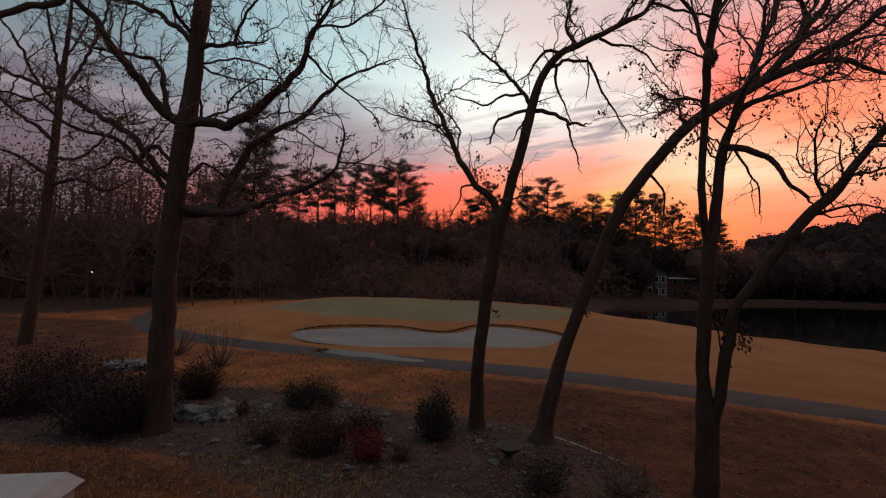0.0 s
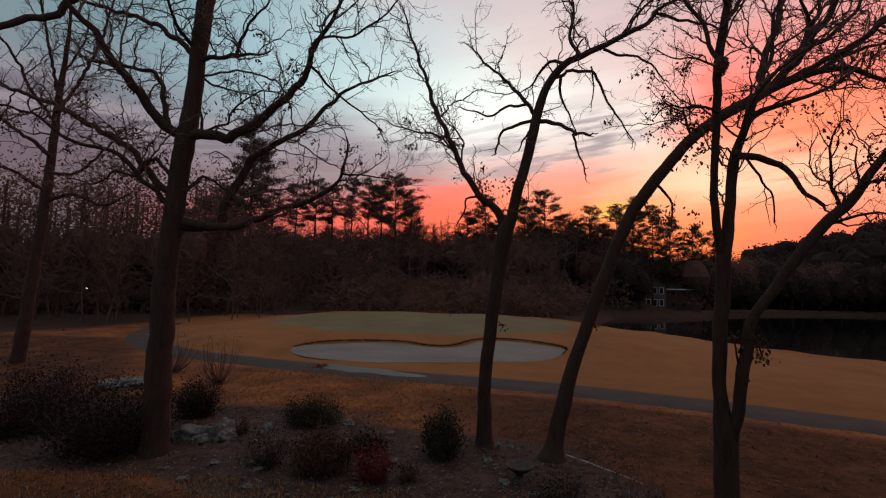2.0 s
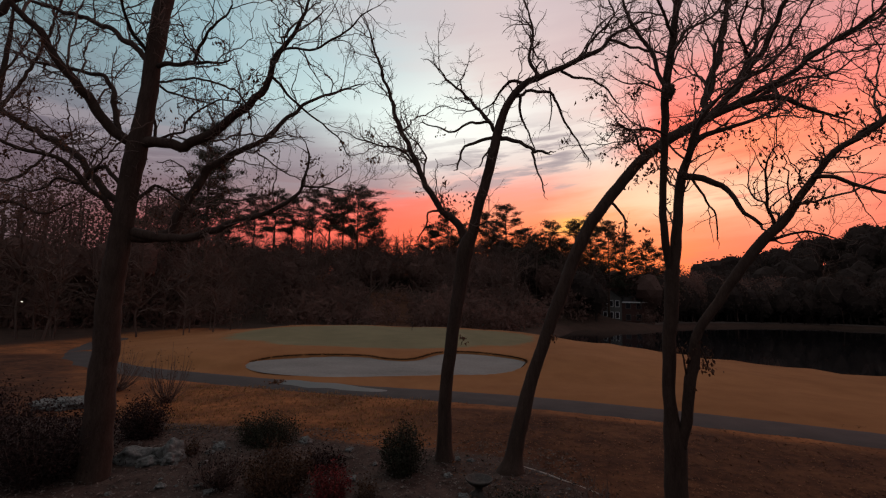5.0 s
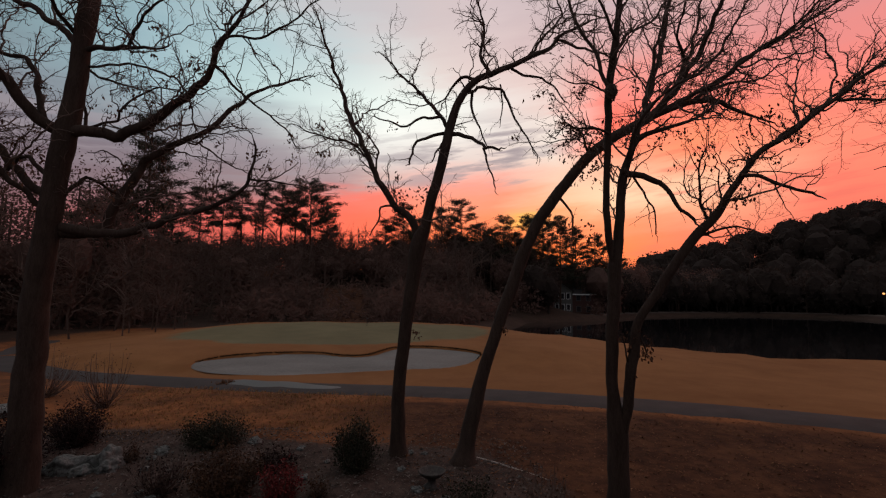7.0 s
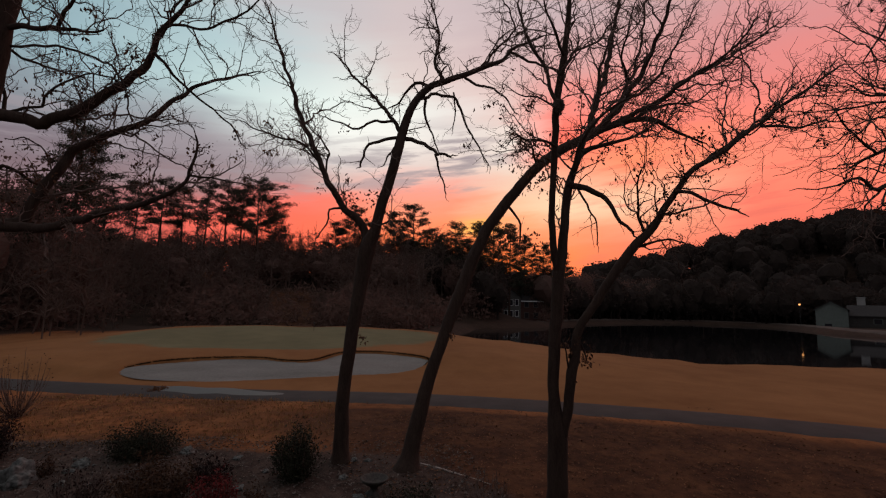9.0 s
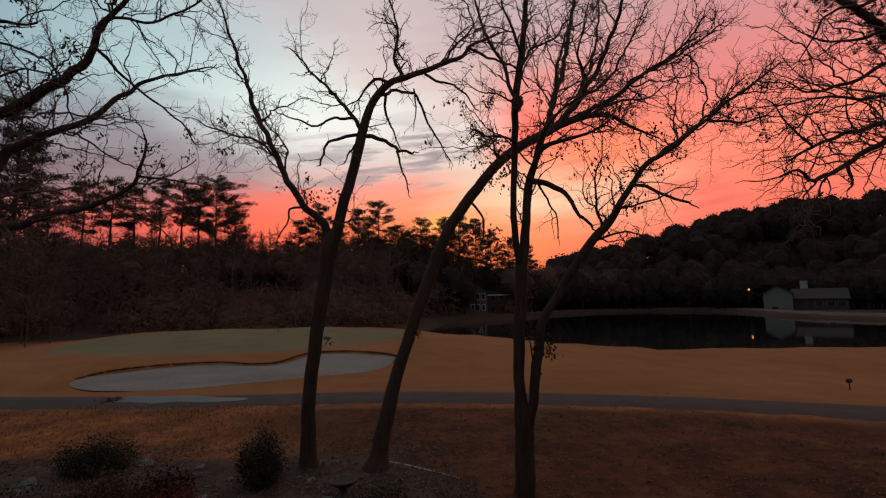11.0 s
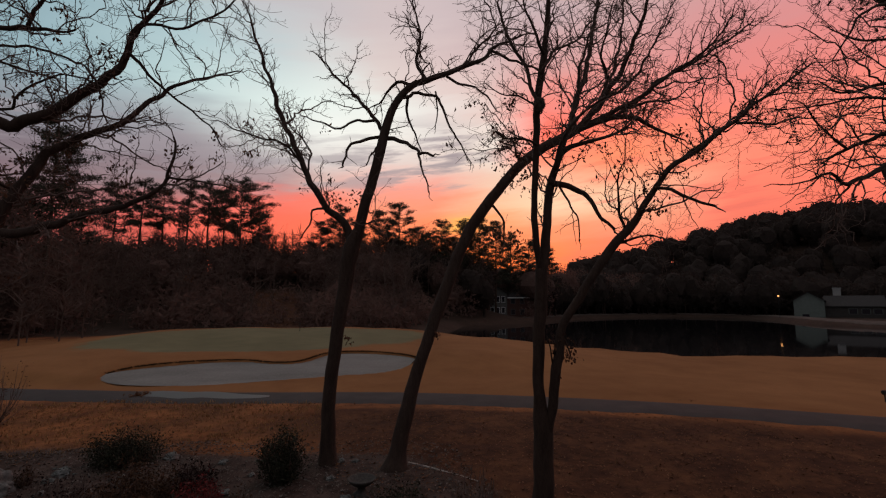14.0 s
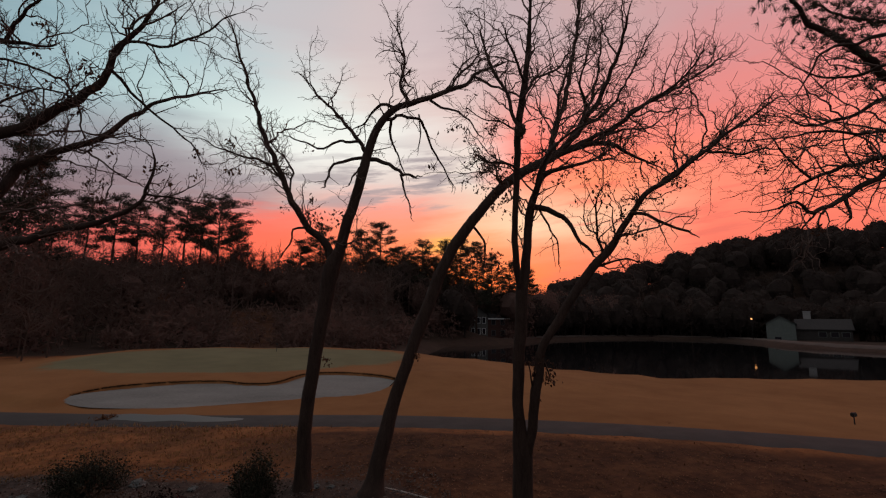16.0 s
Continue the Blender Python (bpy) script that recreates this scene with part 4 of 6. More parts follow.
limb(twin_stem_tree, "stem", [(3.83, 7.66, 3.91, 0.070), (3.74, 7.60, 4.23, 0.065), (3.67, 7.53, 4.55, 0.061), (3.60, 7.40, 5.09, 0.057), (3.58, 7.28, 5.62, 0.056), (3.55, 7.15, 6.13, 0.056), (3.52, 7.03, 6.64, 0.059), (3.54, 6.90, 7.14, 0.055), (3.56, 6.79, 7.55, 0.047), (3.56, 6.69, 7.95, 0.043), (3.53, 6.53, 8.57, 0.025), (3.48, 6.29, 9.47, 0.014)])
limb(twin_stem_tree, "limb", [(3.47, 6.91, 6.58, 0.031), (3.37, 7.01, 7.00, 0.028), (3.30, 7.09, 7.42, 0.025), (3.15, 7.17, 7.65, 0.023), (3.01, 7.28, 8.10, 0.020), (2.96, 7.36, 8.56, 0.017)])
limb(twin_stem_tree, "limb", [(3.46, 6.91, 6.53, 0.016), (3.06, 6.80, 6.60, 0.012), (2.71, 6.70, 6.57, 0.009), (2.45, 6.61, 6.64, 0.007)])
limb(twin_stem_tree, "limb", [(3.51, 7.07, 5.94, 0.020), (3.19, 6.93, 5.98, 0.015), (2.86, 6.79, 5.89, 0.011), (2.63, 6.67, 5.94, 0.007)])
limb(twin_stem_tree, "limb", [(5.51, 6.82, 5.29, 0.027), (5.74, 6.64, 5.23, 0.024), (5.93, 6.50, 5.09, 0.022), (6.19, 6.28, 4.88, 0.018)])
limb(twin_stem_tree, "limb", [(3.94, 7.48, 5.47, 0.050), (4.32, 7.33, 5.30, 0.040), (4.59, 7.22, 5.08, 0.032), (4.72, 7.14, 4.79, 0.025), (4.87, 7.07, 4.58, 0.020)])
limb(twin_stem_tree, "limb", [(4.11, 7.47, 5.39, 0.017), (4.28, 7.37, 5.01, 0.013), (4.37, 7.29, 4.67, 0.010), (4.33, 7.25, 4.41, 0.008)])
limb(twin_stem_tree, "limb", [(5.98, 6.71, 5.76, 0.027), (6.63, 6.79, 6.21, 0.023), (7.25, 6.86, 6.65, 0.020), (7.76, 6.91, 7.05, 0.016), (8.30, 6.96, 7.52, 0.013)])
limb(twin_stem_tree, "limb", [(6.92, 6.43, 6.41, 0.023), (7.14, 6.25, 6.36, 0.020), (7.32, 6.09, 6.31, 0.018), (7.52, 5.86, 6.35, 0.014)])
limb(twin_stem_tree, "limb", [(3.98, 7.36, 5.64, 0.037), (4.02, 7.19, 5.98, 0.031), (4.15, 6.97, 6.37, 0.024), (4.48, 6.71, 6.65, 0.016), (4.73, 6.54, 6.76, 0.011)])
limb(twin_stem_tree, "limb", [(5.18, 7.13, 4.57, 0.024), (4.96, 7.01, 4.86, 0.020), (4.90, 6.90, 5.11, 0.017), (4.79, 6.79, 5.34, 0.014), (4.80, 6.66, 5.57, 0.011)])
limb(twin_stem_tree, "limb", [(4.92, 7.19, 4.30, 0.024), (5.32, 7.26, 4.46, 0.019), (5.78, 7.33, 4.58, 0.014), (6.27, 7.42, 4.51, 0.008)])
limb(twin_stem_tree, "limb", [(3.40, 6.67, 6.96, 0.023), (3.72, 6.79, 7.47, 0.019), (4.17, 6.90, 7.76, 0.016), (4.55, 7.01, 8.25, 0.012)])
limb(twin_stem_tree, "limb", [(3.45, 6.63, 7.26, 0.026), (3.18, 6.43, 7.56, 0.018), (2.92, 6.23, 7.84, 0.011)])
limb(twin_stem_tree, "limb", [(4.03, 7.34, 5.75, 0.037), (4.27, 7.33, 6.44, 0.031), (4.43, 7.32, 6.93, 0.027), (4.51, 7.32, 7.54, 0.022), (4.68, 7.31, 8.16, 0.017)])
limb(twin_stem_tree, "shoot", [(3.99, 7.60, 2.49, 0.024), (4.12, 7.55, 2.78, 0.018), (4.25, 7.55, 2.60, 0.014), (4.31, 7.57, 2.40, 0.010)])
limb(twin_stem_tree, "shoot", [(3.98, 7.61, 2.34, 0.016), (3.90, 7.56, 2.66, 0.011), (3.85, 7.53, 2.80, 0.008)])

distant_oak = bare_tree("distant_oak", (-17.80, 17.85, -0.37), "slim bare tree beyond the shrubs, half lost in the dusk", 5)
limb(distant_oak, "trunk", [(-17.80, 17.85, -0.37, 0.329), (-17.72, 17.84, 0.03, 0.262), (-17.50, 17.78, 1.57, 0.233), (-17.30, 17.71, 3.56, 0.215), (-17.09, 17.64, 5.35, 0.196), (-16.89, 17.56, 7.38, 0.167), (-16.77, 17.50, 8.97, 0.138), (-16.71, 17.44, 10.33, 0.119), (-16.52, 17.37, 11.94, 0.089), (-16.40, 17.31, 13.56, 0.060), (-16.42, 17.21, 15.64, 0.030)])
limb(distant_oak, "limb", [(-16.72, 17.40, 8.21, 0.078), (-17.30, 16.98, 8.78, 0.063), (-17.85, 16.57, 9.28, 0.049), (-18.60, 15.94, 10.10, 0.027)])
limb(distant_oak, "limb", [(-16.77, 17.45, 7.58, 0.069), (-15.79, 17.73, 7.68, 0.055), (-14.75, 18.03, 8.96, 0.034), (-13.77, 18.28, 9.30, 0.020)])
limb(distant_oak, "limb", [(-16.65, 17.36, 10.02, 0.069), (-15.95, 17.48, 11.29, 0.059), (-15.28, 17.60, 13.02, 0.047), (-15.01, 17.67, 14.51, 0.037), (-14.90, 17.71, 15.51, 0.031)])
limb(distant_oak, "limb", [(-16.68, 17.39, 9.62, 0.069), (-17.26, 16.96, 10.58, 0.056), (-17.62, 16.50, 11.70, 0.044), (-17.88, 16.26, 12.24, 0.037), (-18.27, 15.93, 12.92, 0.028)])
limb(distant_oak, "limb", [(-16.55, 17.31, 10.63, 0.059), (-17.02, 17.23, 12.33, 0.048), (-17.34, 17.16, 13.70, 0.039), (-17.67, 17.09, 15.08, 0.030)])
limb(distant_oak, "limb", [(-16.90, 17.51, 6.80, 0.078), (-17.64, 17.02, 7.44, 0.053), (-18.53, 16.54, 7.73, 0.028)])
limb(distant_oak, "limb", [(-16.93, 17.54, 6.47, 0.078), (-15.96, 17.76, 6.77, 0.063), (-14.98, 18.05, 6.39, 0.047), (-14.01, 18.26, 6.93, 0.030)])
limb(distant_oak, "limb", [(-16.47, 17.25, 11.41, 0.049), (-15.87, 17.46, 12.94, 0.032), (-15.85, 17.56, 14.20, 0.020)])

side_oak = bare_tree("side_oak", (10.54, 5.28, -0.48), "bare oak whose crooked boughs reach over the lawn", 13)
limb(side_oak, "trunk", [(10.54, 5.28, -0.48, 0.264), (10.50, 5.21, 0.36, 0.212), (10.45, 5.05, 2.06, 0.190), (10.41, 4.89, 3.78, 0.176), (10.36, 4.77, 5.08, 0.161), (10.31, 4.65, 6.39, 0.139), (10.28, 4.52, 7.72, 0.109), (10.26, 4.35, 9.51, 0.070), (10.21, 4.17, 11.32, 0.024)])
limb(side_oak, "limb", [(10.26, 4.70, 5.50, 0.084), (9.80, 4.85, 6.05, 0.054), (9.37, 5.03, 6.14, 0.039), (8.85, 5.26, 6.05, 0.032), (8.50, 5.43, 5.93, 0.028), (8.13, 5.61, 5.78, 0.024), (7.84, 5.77, 5.60, 0.012)])
limb(side_oak, "limb", [(8.08, 5.57, 5.77, 0.020), (7.43, 5.42, 6.00, 0.014), (6.93, 5.28, 6.20, 0.010), (6.52, 5.21, 6.25, 0.007)])
limb(side_oak, "limb", [(10.30, 4.74, 5.07, 0.084), (9.47, 4.73, 5.61, 0.056), (8.83, 4.77, 5.78, 0.044), (8.11, 4.87, 5.45, 0.036), (7.73, 4.92, 5.26, 0.032), (7.35, 4.97, 5.08, 0.028), (7.16, 5.00, 5.00, 0.025), (6.86, 5.00, 5.13, 0.017), (6.58, 5.04, 5.00, 0.014)])
limb(side_oak, "limb", [(7.72, 4.90, 5.25, 0.025), (7.72, 4.87, 5.00, 0.016), (7.61, 4.88, 4.85, 0.010)])
limb(side_oak, "limb", [(10.18, 4.55, 6.79, 0.061), (9.44, 4.96, 7.17, 0.036), (9.00, 5.27, 6.97, 0.028), (8.70, 5.47, 6.83, 0.025), (8.29, 5.71, 6.79, 0.017), (8.00, 5.85, 7.01, 0.008)])
limb(side_oak, "limb", [(10.21, 4.62, 6.19, 0.053), (8.93, 4.76, 6.36, 0.030), (8.22, 4.86, 6.31, 0.022), (7.57, 4.94, 6.27, 0.018), (6.83, 5.05, 6.13, 0.011), (6.10, 5.14, 6.04, 0.007)])
limb(side_oak, "limb", [(10.13, 4.47, 7.57, 0.053), (9.53, 4.96, 7.76, 0.032), (9.15, 5.29, 7.64, 0.025), (8.74, 5.59, 7.70, 0.017), (8.36, 5.84, 7.98, 0.009)])
limb(side_oak, "limb", [(10.10, 4.39, 8.26, 0.046), (9.17, 4.73, 8.12, 0.031), (8.62, 4.94, 7.97, 0.023), (8.09, 5.15, 7.81, 0.016), (7.75, 5.39, 7.13, 0.008)])

side_pine = bare_tree("side_pine", (17.84, 7.61, -2.15), "pine whose shaggy bough hangs in beside the oak", 1)
limb(side_pine, "trunk", [(17.84, 7.61, -2.15, 0.414), (17.62, 7.22, 0.50, 0.355), (17.26, 6.44, 5.81, 0.296), (16.90, 5.65, 11.13, 0.260), (16.54, 4.86, 16.44, 0.201), (16.21, 4.06, 21.75, 0.118), (15.96, 3.46, 25.74, 0.036)])
limb(side_pine, "limb", [(16.86, 5.57, 11.66, 0.071), (14.88, 5.97, 10.90, 0.054), (13.35, 6.27, 10.34, 0.041), (12.28, 6.46, 10.07, 0.032), (11.43, 6.57, 10.08, 0.025), (10.40, 6.66, 10.27, 0.016)])
limb(side_pine, "limb", [(17.25, 6.42, 5.90, 0.094), (13.09, 6.31, 8.14, 0.088), (11.36, 6.12, 8.49, 0.074), (10.80, 6.06, 8.72, 0.069), (10.21, 6.12, 9.04, 0.061), (9.59, 6.23, 9.29, 0.047), (9.13, 6.17, 9.64, 0.033), (8.67, 6.15, 10.09, 0.011)])

def clump(tree, c, count, spread, seed):
    """A bunch of withered leaves left on one shoot."""
    rng = np.random.default_rng(seed)
    count *= 2
    verts, faces = leaf_cloud(np.array(c) + rng.normal(0, 1, (count, 3)) * spread, rng, rng.uniform(0.022, 0.05, count), 0.9)
    tagged(mesh_object("withered_spray", verts, faces, DEAD_LEAF, tree, "bunch of curled brown leaves"), kind="stuff")


clump(oak, (-2.99, 8.74, 5.30), 16, 0.08, 200)
clump(oak, (-3.38, 8.31, 6.63), 12, 0.07, 201)
clump(oak, (-4.40, 8.47, 7.64), 14, 0.09, 202)
clump(oak, (-4.65, 8.56, 6.45), 14, 0.1, 203)
clump(oak, (-4.24, 8.55, 6.78), 12, 0.1, 204)
clump(oak, (-7.52, 8.76, 6.99), 20, 0.15, 205)
clump(oak, (-6.81, 8.79, 7.13), 18, 0.13, 206)
clump(oak, (-6.27, 8.95, 5.50), 20, 0.18, 207)
clump(oak, (-5.84, 8.82, 4.92), 20, 0.18, 208)
clump(oak, (-4.51, 8.66, 5.25), 16, 0.13, 209)
clump(leaning_oak, (0.68, 9.99, 2.60), 12, 0.05, 210)
clump(leaning_oak, (0.38, 10.02, 5.43), 26, 0.14, 211)
clump(leaning_oak, (0.74, 9.97, 5.52), 16, 0.1, 212)
clump(leaning_oak, (-1.41, 9.96, 6.91), 10, 0.05, 213)
clump(leaning_oak, (0.22, 9.89, 5.81), 8, 0.05, 214)
clump(arching_tree, (2.43, 9.58, 2.70), 9, 0.04, 215)
clump(arching_tree, (3.47, 9.89, 5.19), 10, 0.08, 216)
clump(twin_stem_tree, (4.13, 7.55, 2.82), 14, 0.07, 217)
clump(twin_stem_tree, (4.25, 7.56, 2.60), 16, 0.08, 218)
clump(twin_stem_tree, (4.30, 7.57, 2.42), 9, 0.06, 219)
clump(twin_stem_tree, (3.92, 7.58, 2.68), 7, 0.05, 220)
clump(twin_stem_tree, (4.07, 7.63, 2.13), 5, 0.04, 221)
clump(twin_stem_tree, (3.32, 7.40, 5.95), 22, 0.14, 222)
clump(twin_stem_tree, (3.28, 7.46, 5.47), 26, 0.16, 223)
clump(twin_stem_tree, (3.50, 7.42, 5.56), 16, 0.12, 224)
clump(twin_stem_tree, (5.25, 7.20, 5.72), 14, 0.10, 225)
clump(twin_stem_tree, (5.59, 6.83, 5.07), 16, 0.10, 226)
clump(twin_stem_tree, (5.43, 6.86, 4.94), 14, 0.09, 227)
clump(twin_stem_tree, (5.87, 6.58, 6.17), 12, 0.07, 228)
clump(twin_stem_tree, (6.31, 6.57, 5.79), 12, 0.07, 229)
clump(twin_stem_tree, (3.00, 7.69, 4.56), 20, 0.11, 230)
clump(twin_stem_tree, (3.38, 7.66, 4.37), 18, 0.11, 231)


def nest():
    rng = np.random.default_rng(9)
    c = np.array((3.46, 6.86, 6.54))
    ob = thing("bird_nest", (3.46, 6.86, 6.54), "old ball of dry twigs wedged against a stem", "nest")
    lines = []
    for _ in range(260):
        d = rng.normal(0, 1, 3)
        d /= np.linalg.norm(d)
        t = np.cross(d, rng.normal(0, 1, 3))
        t /= np.linalg.norm(t)
        p = c + d * (0.035 + 0.045 * rng.random()) * np.array((1, 1, 1.3))
        lines.append(((p - t * 0.08, p + d * 0.012, p + t * 0.08), (0.004, 0.006, 0.003)))
    tagged(mesh_object("twig_ball", *tubes(lines, 3), TWIG, ob), kind="stuff")


nest()
finish_tree(oak, 110, twig_scale=1.15)
finish_tree(leaning_oak, 18, twig_scale=0.95)
finish_tree(arching_tree, 40, twig_scale=1.05)
finish_tree(twin_stem_tree, 50, twig_scale=0.95)
finish_tree(distant_oak, 60, twig_scale=1.8)
finish_tree(side_oak, 12, twig_scale=1.15)


def needle_sprays(tree, seed):
    """Long needles in brushes along the boughs of a near pine."""
    rng = np.random.default_rng(seed)
    lines = []
    for kind, line, length in TREES[tree.name]["lines"]:
        if kind == "trunk":
            continue
        for k in range(len(line) // 3, len(line)):
            for _ in range(6):
                c = line[k, :3] + rng.normal(0, 0.30, 3) * np.array((1, 1, 0.7)) + np.array((0, 0, 0.22))
                w = rng.normal(0, 1, 3) + np.array((0, 0, 0.5))
                for _ in range(22):
                    d = w / np.linalg.norm(w) + rng.normal(0, 0.5, 3)
                    lines.append(((c, c + d * rng.uniform(0.07, 0.14)), (0.0042, 0.0022)))
    tagged(mesh_object("needle_crown", *tubes(lines, 3), NEEDLE, tree, "shaggy dark needles"), kind="stuff")


needle_sprays(side_pine, 6)

# ---- the wooded backdrop ----


def bare_mass(name, count, area, tall, seed, label, twigs=34, mat=FAR_TWIG):
    """Far winter trees, a trunk and a fan of branches each, too many to count."""
    rng = np.random.default_rng(seed)
    trunks, boughs = [], []
    for x, y, z in places(count, area, rng, 3):
        h = rng.uniform(*tall)
        base = np.array((x, y, z - 0.3))
        top = base + np.array((rng.normal(0, 0.06) * h, rng.normal(0, 0.06) * h, h))
        line = base + (top - base) * np.linspace(0, 1, 5)[:, None] + rng.normal(0, 0.02 * h, (5, 3)) * np.array((0, 1, 1, 1, 1))[:, None]
        r = h * 0.011
        trunks.append((line, np.linspace(r, 0.03, 5)))
        f = rng.uniform(0.22, 0.97, twigs)
        p = base + (top - base) * f[:, None]
        d = rng.normal(0, 1, (twigs, 3))
        d[:, 2] = abs(d[:, 2]) * 0.9 + 0.35
        d /= np.linalg.norm(d, axis=1)[:, None]
        ln = (h * rng.uniform(0.14, 0.36, twigs) * (1.15 - f * 0.6))[:, None]
        q = p + d * ln * 0.5 + rng.normal(0, 0.05, (twigs, 3)) * ln
        e = q + (d + rng.normal(0, 0.4, (twigs, 3))) * ln * 0.5
        boughs += [((a, b, c), (0.05 + r * 0.2, 0.04, 0.015)) for a, b, c in zip(p, q, e)]
        for _ in range(3):
            g = q + (d + rng.normal(0, 0.7, (twigs, 3))) * ln * rng.uniform(0.3, 0.6, (twigs, 1))
            boughs += [((a, b, c), (0.03, 0.025, 0.012)) for a, b, c in zip(q, (q + g) / 2 + rng.normal(0, 0.05, (twigs, 3)), g)]
    verts, faces = joined(tubes(trunks, 4), tubes(boughs, 3))
    return tagged(mesh_object(name, verts, faces, mat), label, "woods", kind="stuff")


def places(count, area, rng, margin):
    """Spots in an area, on the ground and clear of the lake."""
    xy = np.array([area(rng) for _ in range(count)])
    xy = xy[inside_distance(xy[:, 0], xy[:, 1], LAKE_LINE) < -margin]
    az, d = np.degrees(np.arctan2(xy[:, 0], xy[:, 1])), np.hypot(xy[:, 0], xy[:, 1])
    xy = xy[(abs(az - 22.0) > 2.6) | (d > 119)]  # a clearing before the far house
    az, d = np.degrees(np.arctan2(xy[:, 0], xy[:, 1])), np.hypot(xy[:, 0], xy[:, 1])
    xy = xy[(abs(az + 4.6 + 0.05 * (d - 70)) > 3.2) | (d > 92) | (rng.random(len(xy)) < 0.2)]  # the open slope behind the green
    return np.c_[xy, land(xy[:, 0], xy[:, 1])]


def belt(x0, x1, y0, y1):
    return lambda rng: (rng.uniform(x0, x1), rng.uniform(y0, y1))


def sector(a0, a1, d0, d1):
    def pick(rng):
        a, d = radians(rng.uniform(a0, a1)), rng.uniform(d0, d1)
        return d * math.sin(a), d * math.cos(a)
    return pick


bare_mass("winter_woods", 210, sector(-62, 32, 64, 118), (7.5, 12.0), 11, "dense leafless woods on the rise behind the green", 18)
bare_mass("winter_woods", 110, sector(-75, -22, 44, 66), (5, 10), 12, "leafless trees and saplings along the rough", 22)
bare_mass("winter_woods", 150, sector(9, 32, 98, 126), (9, 15), 13, "leafless trees below the brightest sky", 30)
bare_mass("winter_woods", 90, sector(-27, 9, 92, 112), (7, 10.5), 15, "leafless trees between the pines", 30)
bare_mass("winter_woods", 120, sector(26, 46, 150, 215), (8, 13), 14, "leafless trees beyond the lake", 22)


def brush(name, count, area, size, seed, label, mat, leaves=70, leaf_size=0.4, slim=0.5):
    """Undergrowth or evergreen crowns as loose clumps of foliage."""
    rng = np.random.default_rng(seed)
    at = []
    for spot in places(count, area, rng, 2):
        r = rng.uniform(*size)
        d = rng.normal(0, 1, (leaves, 3))
        d /= np.linalg.norm(d, axis=1)[:, None]
        c = spot + (0, 0, r * 0.7) + d * r * rng.uniform(0.45, 1.05, (leaves, 1)) * np.array((1, 1, 1.0))
        c[:, 2] = np.maximum(c[:, 2], spot[2] + 0.05)
        at.append(c)
    at = np.concatenate(at)
    verts, faces = leaf_cloud(at, rng, leaf_size * rng.uniform(0.5, 1.3, len(at)), slim=slim)
    return tagged(mesh_object(name, verts, faces, mat), label, "undergrowth", kind="stuff")


brush("undergrowth", 520, sector(-72, 30, 58, 112), (1.2, 3.4), 21, "dark tangled undergrowth at the foot of the woods", DENSE_WOOD, 90, 0.45, 0.35)
brush("undergrowth", 150, sector(-27, 30, 108, 122), (2.6, 4.4), 23, "dark thicket along the crest of the rise", DENSE_WOOD, 160, 0.4, 0.5)
brush("undergrowth", 170, sector(25, 52, 168, 235), (3.5, 6.0), 24, "dark thicket under the trees across the lake", FAR_EVERGREEN, 150, 0.6, 0.6)
brush("evergreen_thicket", 60, sector(-68, 20, 72, 105), (2.0, 3.8), 22, "evergreen thicket among the bare trunks", DENSE_WOOD, 150, 0.45)


def lumps(spots, rng):
    """The dense hearts of far crowns: uneven knobs; spots holds (centre, half-sizes)."""
    bm = bmesh.new()
    bmesh.ops.create_icosphere(bm, subdivisions=2, radius=1.0)
    unit = np.array([v.co[:] for v in bm.verts])
    tris = np.array([[v.index for v in f.verts] for f in bm.faces])
    bm.free()
    c, r = np.array([p[0] for p in spots]), np.array([p[1] for p in spots])
    v = unit[None] * r[:, None] * rng.uniform(0.80, 1.12, (len(c), len(unit), 1)) + c[:, None]
    f = tris[None] + (np.arange(len(c)) * len(unit))[:, None, None]
    return v.reshape(-1, 3), f.reshape(-1, 3)


def forest(name, count, area, tall, seed, label, mat=FAR_EVERGREEN, broad=(0.26, 0.40), sprays=130, size=(0.4, 1.1), margin=9, heart=(0.84, 0.36, 0.0)):
    """Full crowns over a stretch of wooded land."""
    rng = np.random.default_rng(seed)
    boles, at, hearts = [], [], []
    for x, y, z in places(count, area, rng, margin):
        if math.hypot(x - 126, y - 92) < 14 or (math.hypot(x, y) < 157 and 47 < math.degrees(math.atan2(x, y)) < 64):  # kept clear round the lakeside house
            continue
        h = rng.uniform(*tall)
        boles.append((((x, y, z - 0.5), (x, y, z + h * 0.8)), (0.25, 0.1)))
        w = h * rng.uniform(*broad)
        v = rng.normal(0, 1, (sprays, 3))
        v /= np.linalg.norm(v, axis=1)[:, None]
        mid = np.array((x, y, z + h * 0.6))
        at.append(mid + v * np.array((w, w, h * 0.42)) * rng.uniform(0.72, 1.03, (sprays, 1)))
        hearts.append((mid - np.array((0, 0, h * heart[2])), (w * heart[0], w * heart[0], h * heart[1])))
    at = np.concatenate(at)
    verts, faces = joined(tubes(boles, 4), lumps(hearts, rng), leaf_cloud(at, rng, rng.uniform(*size, len(at)), slim=0.7))
    tagged(mesh_object(name, verts, faces, mat), label, "forest", kind="stuff")


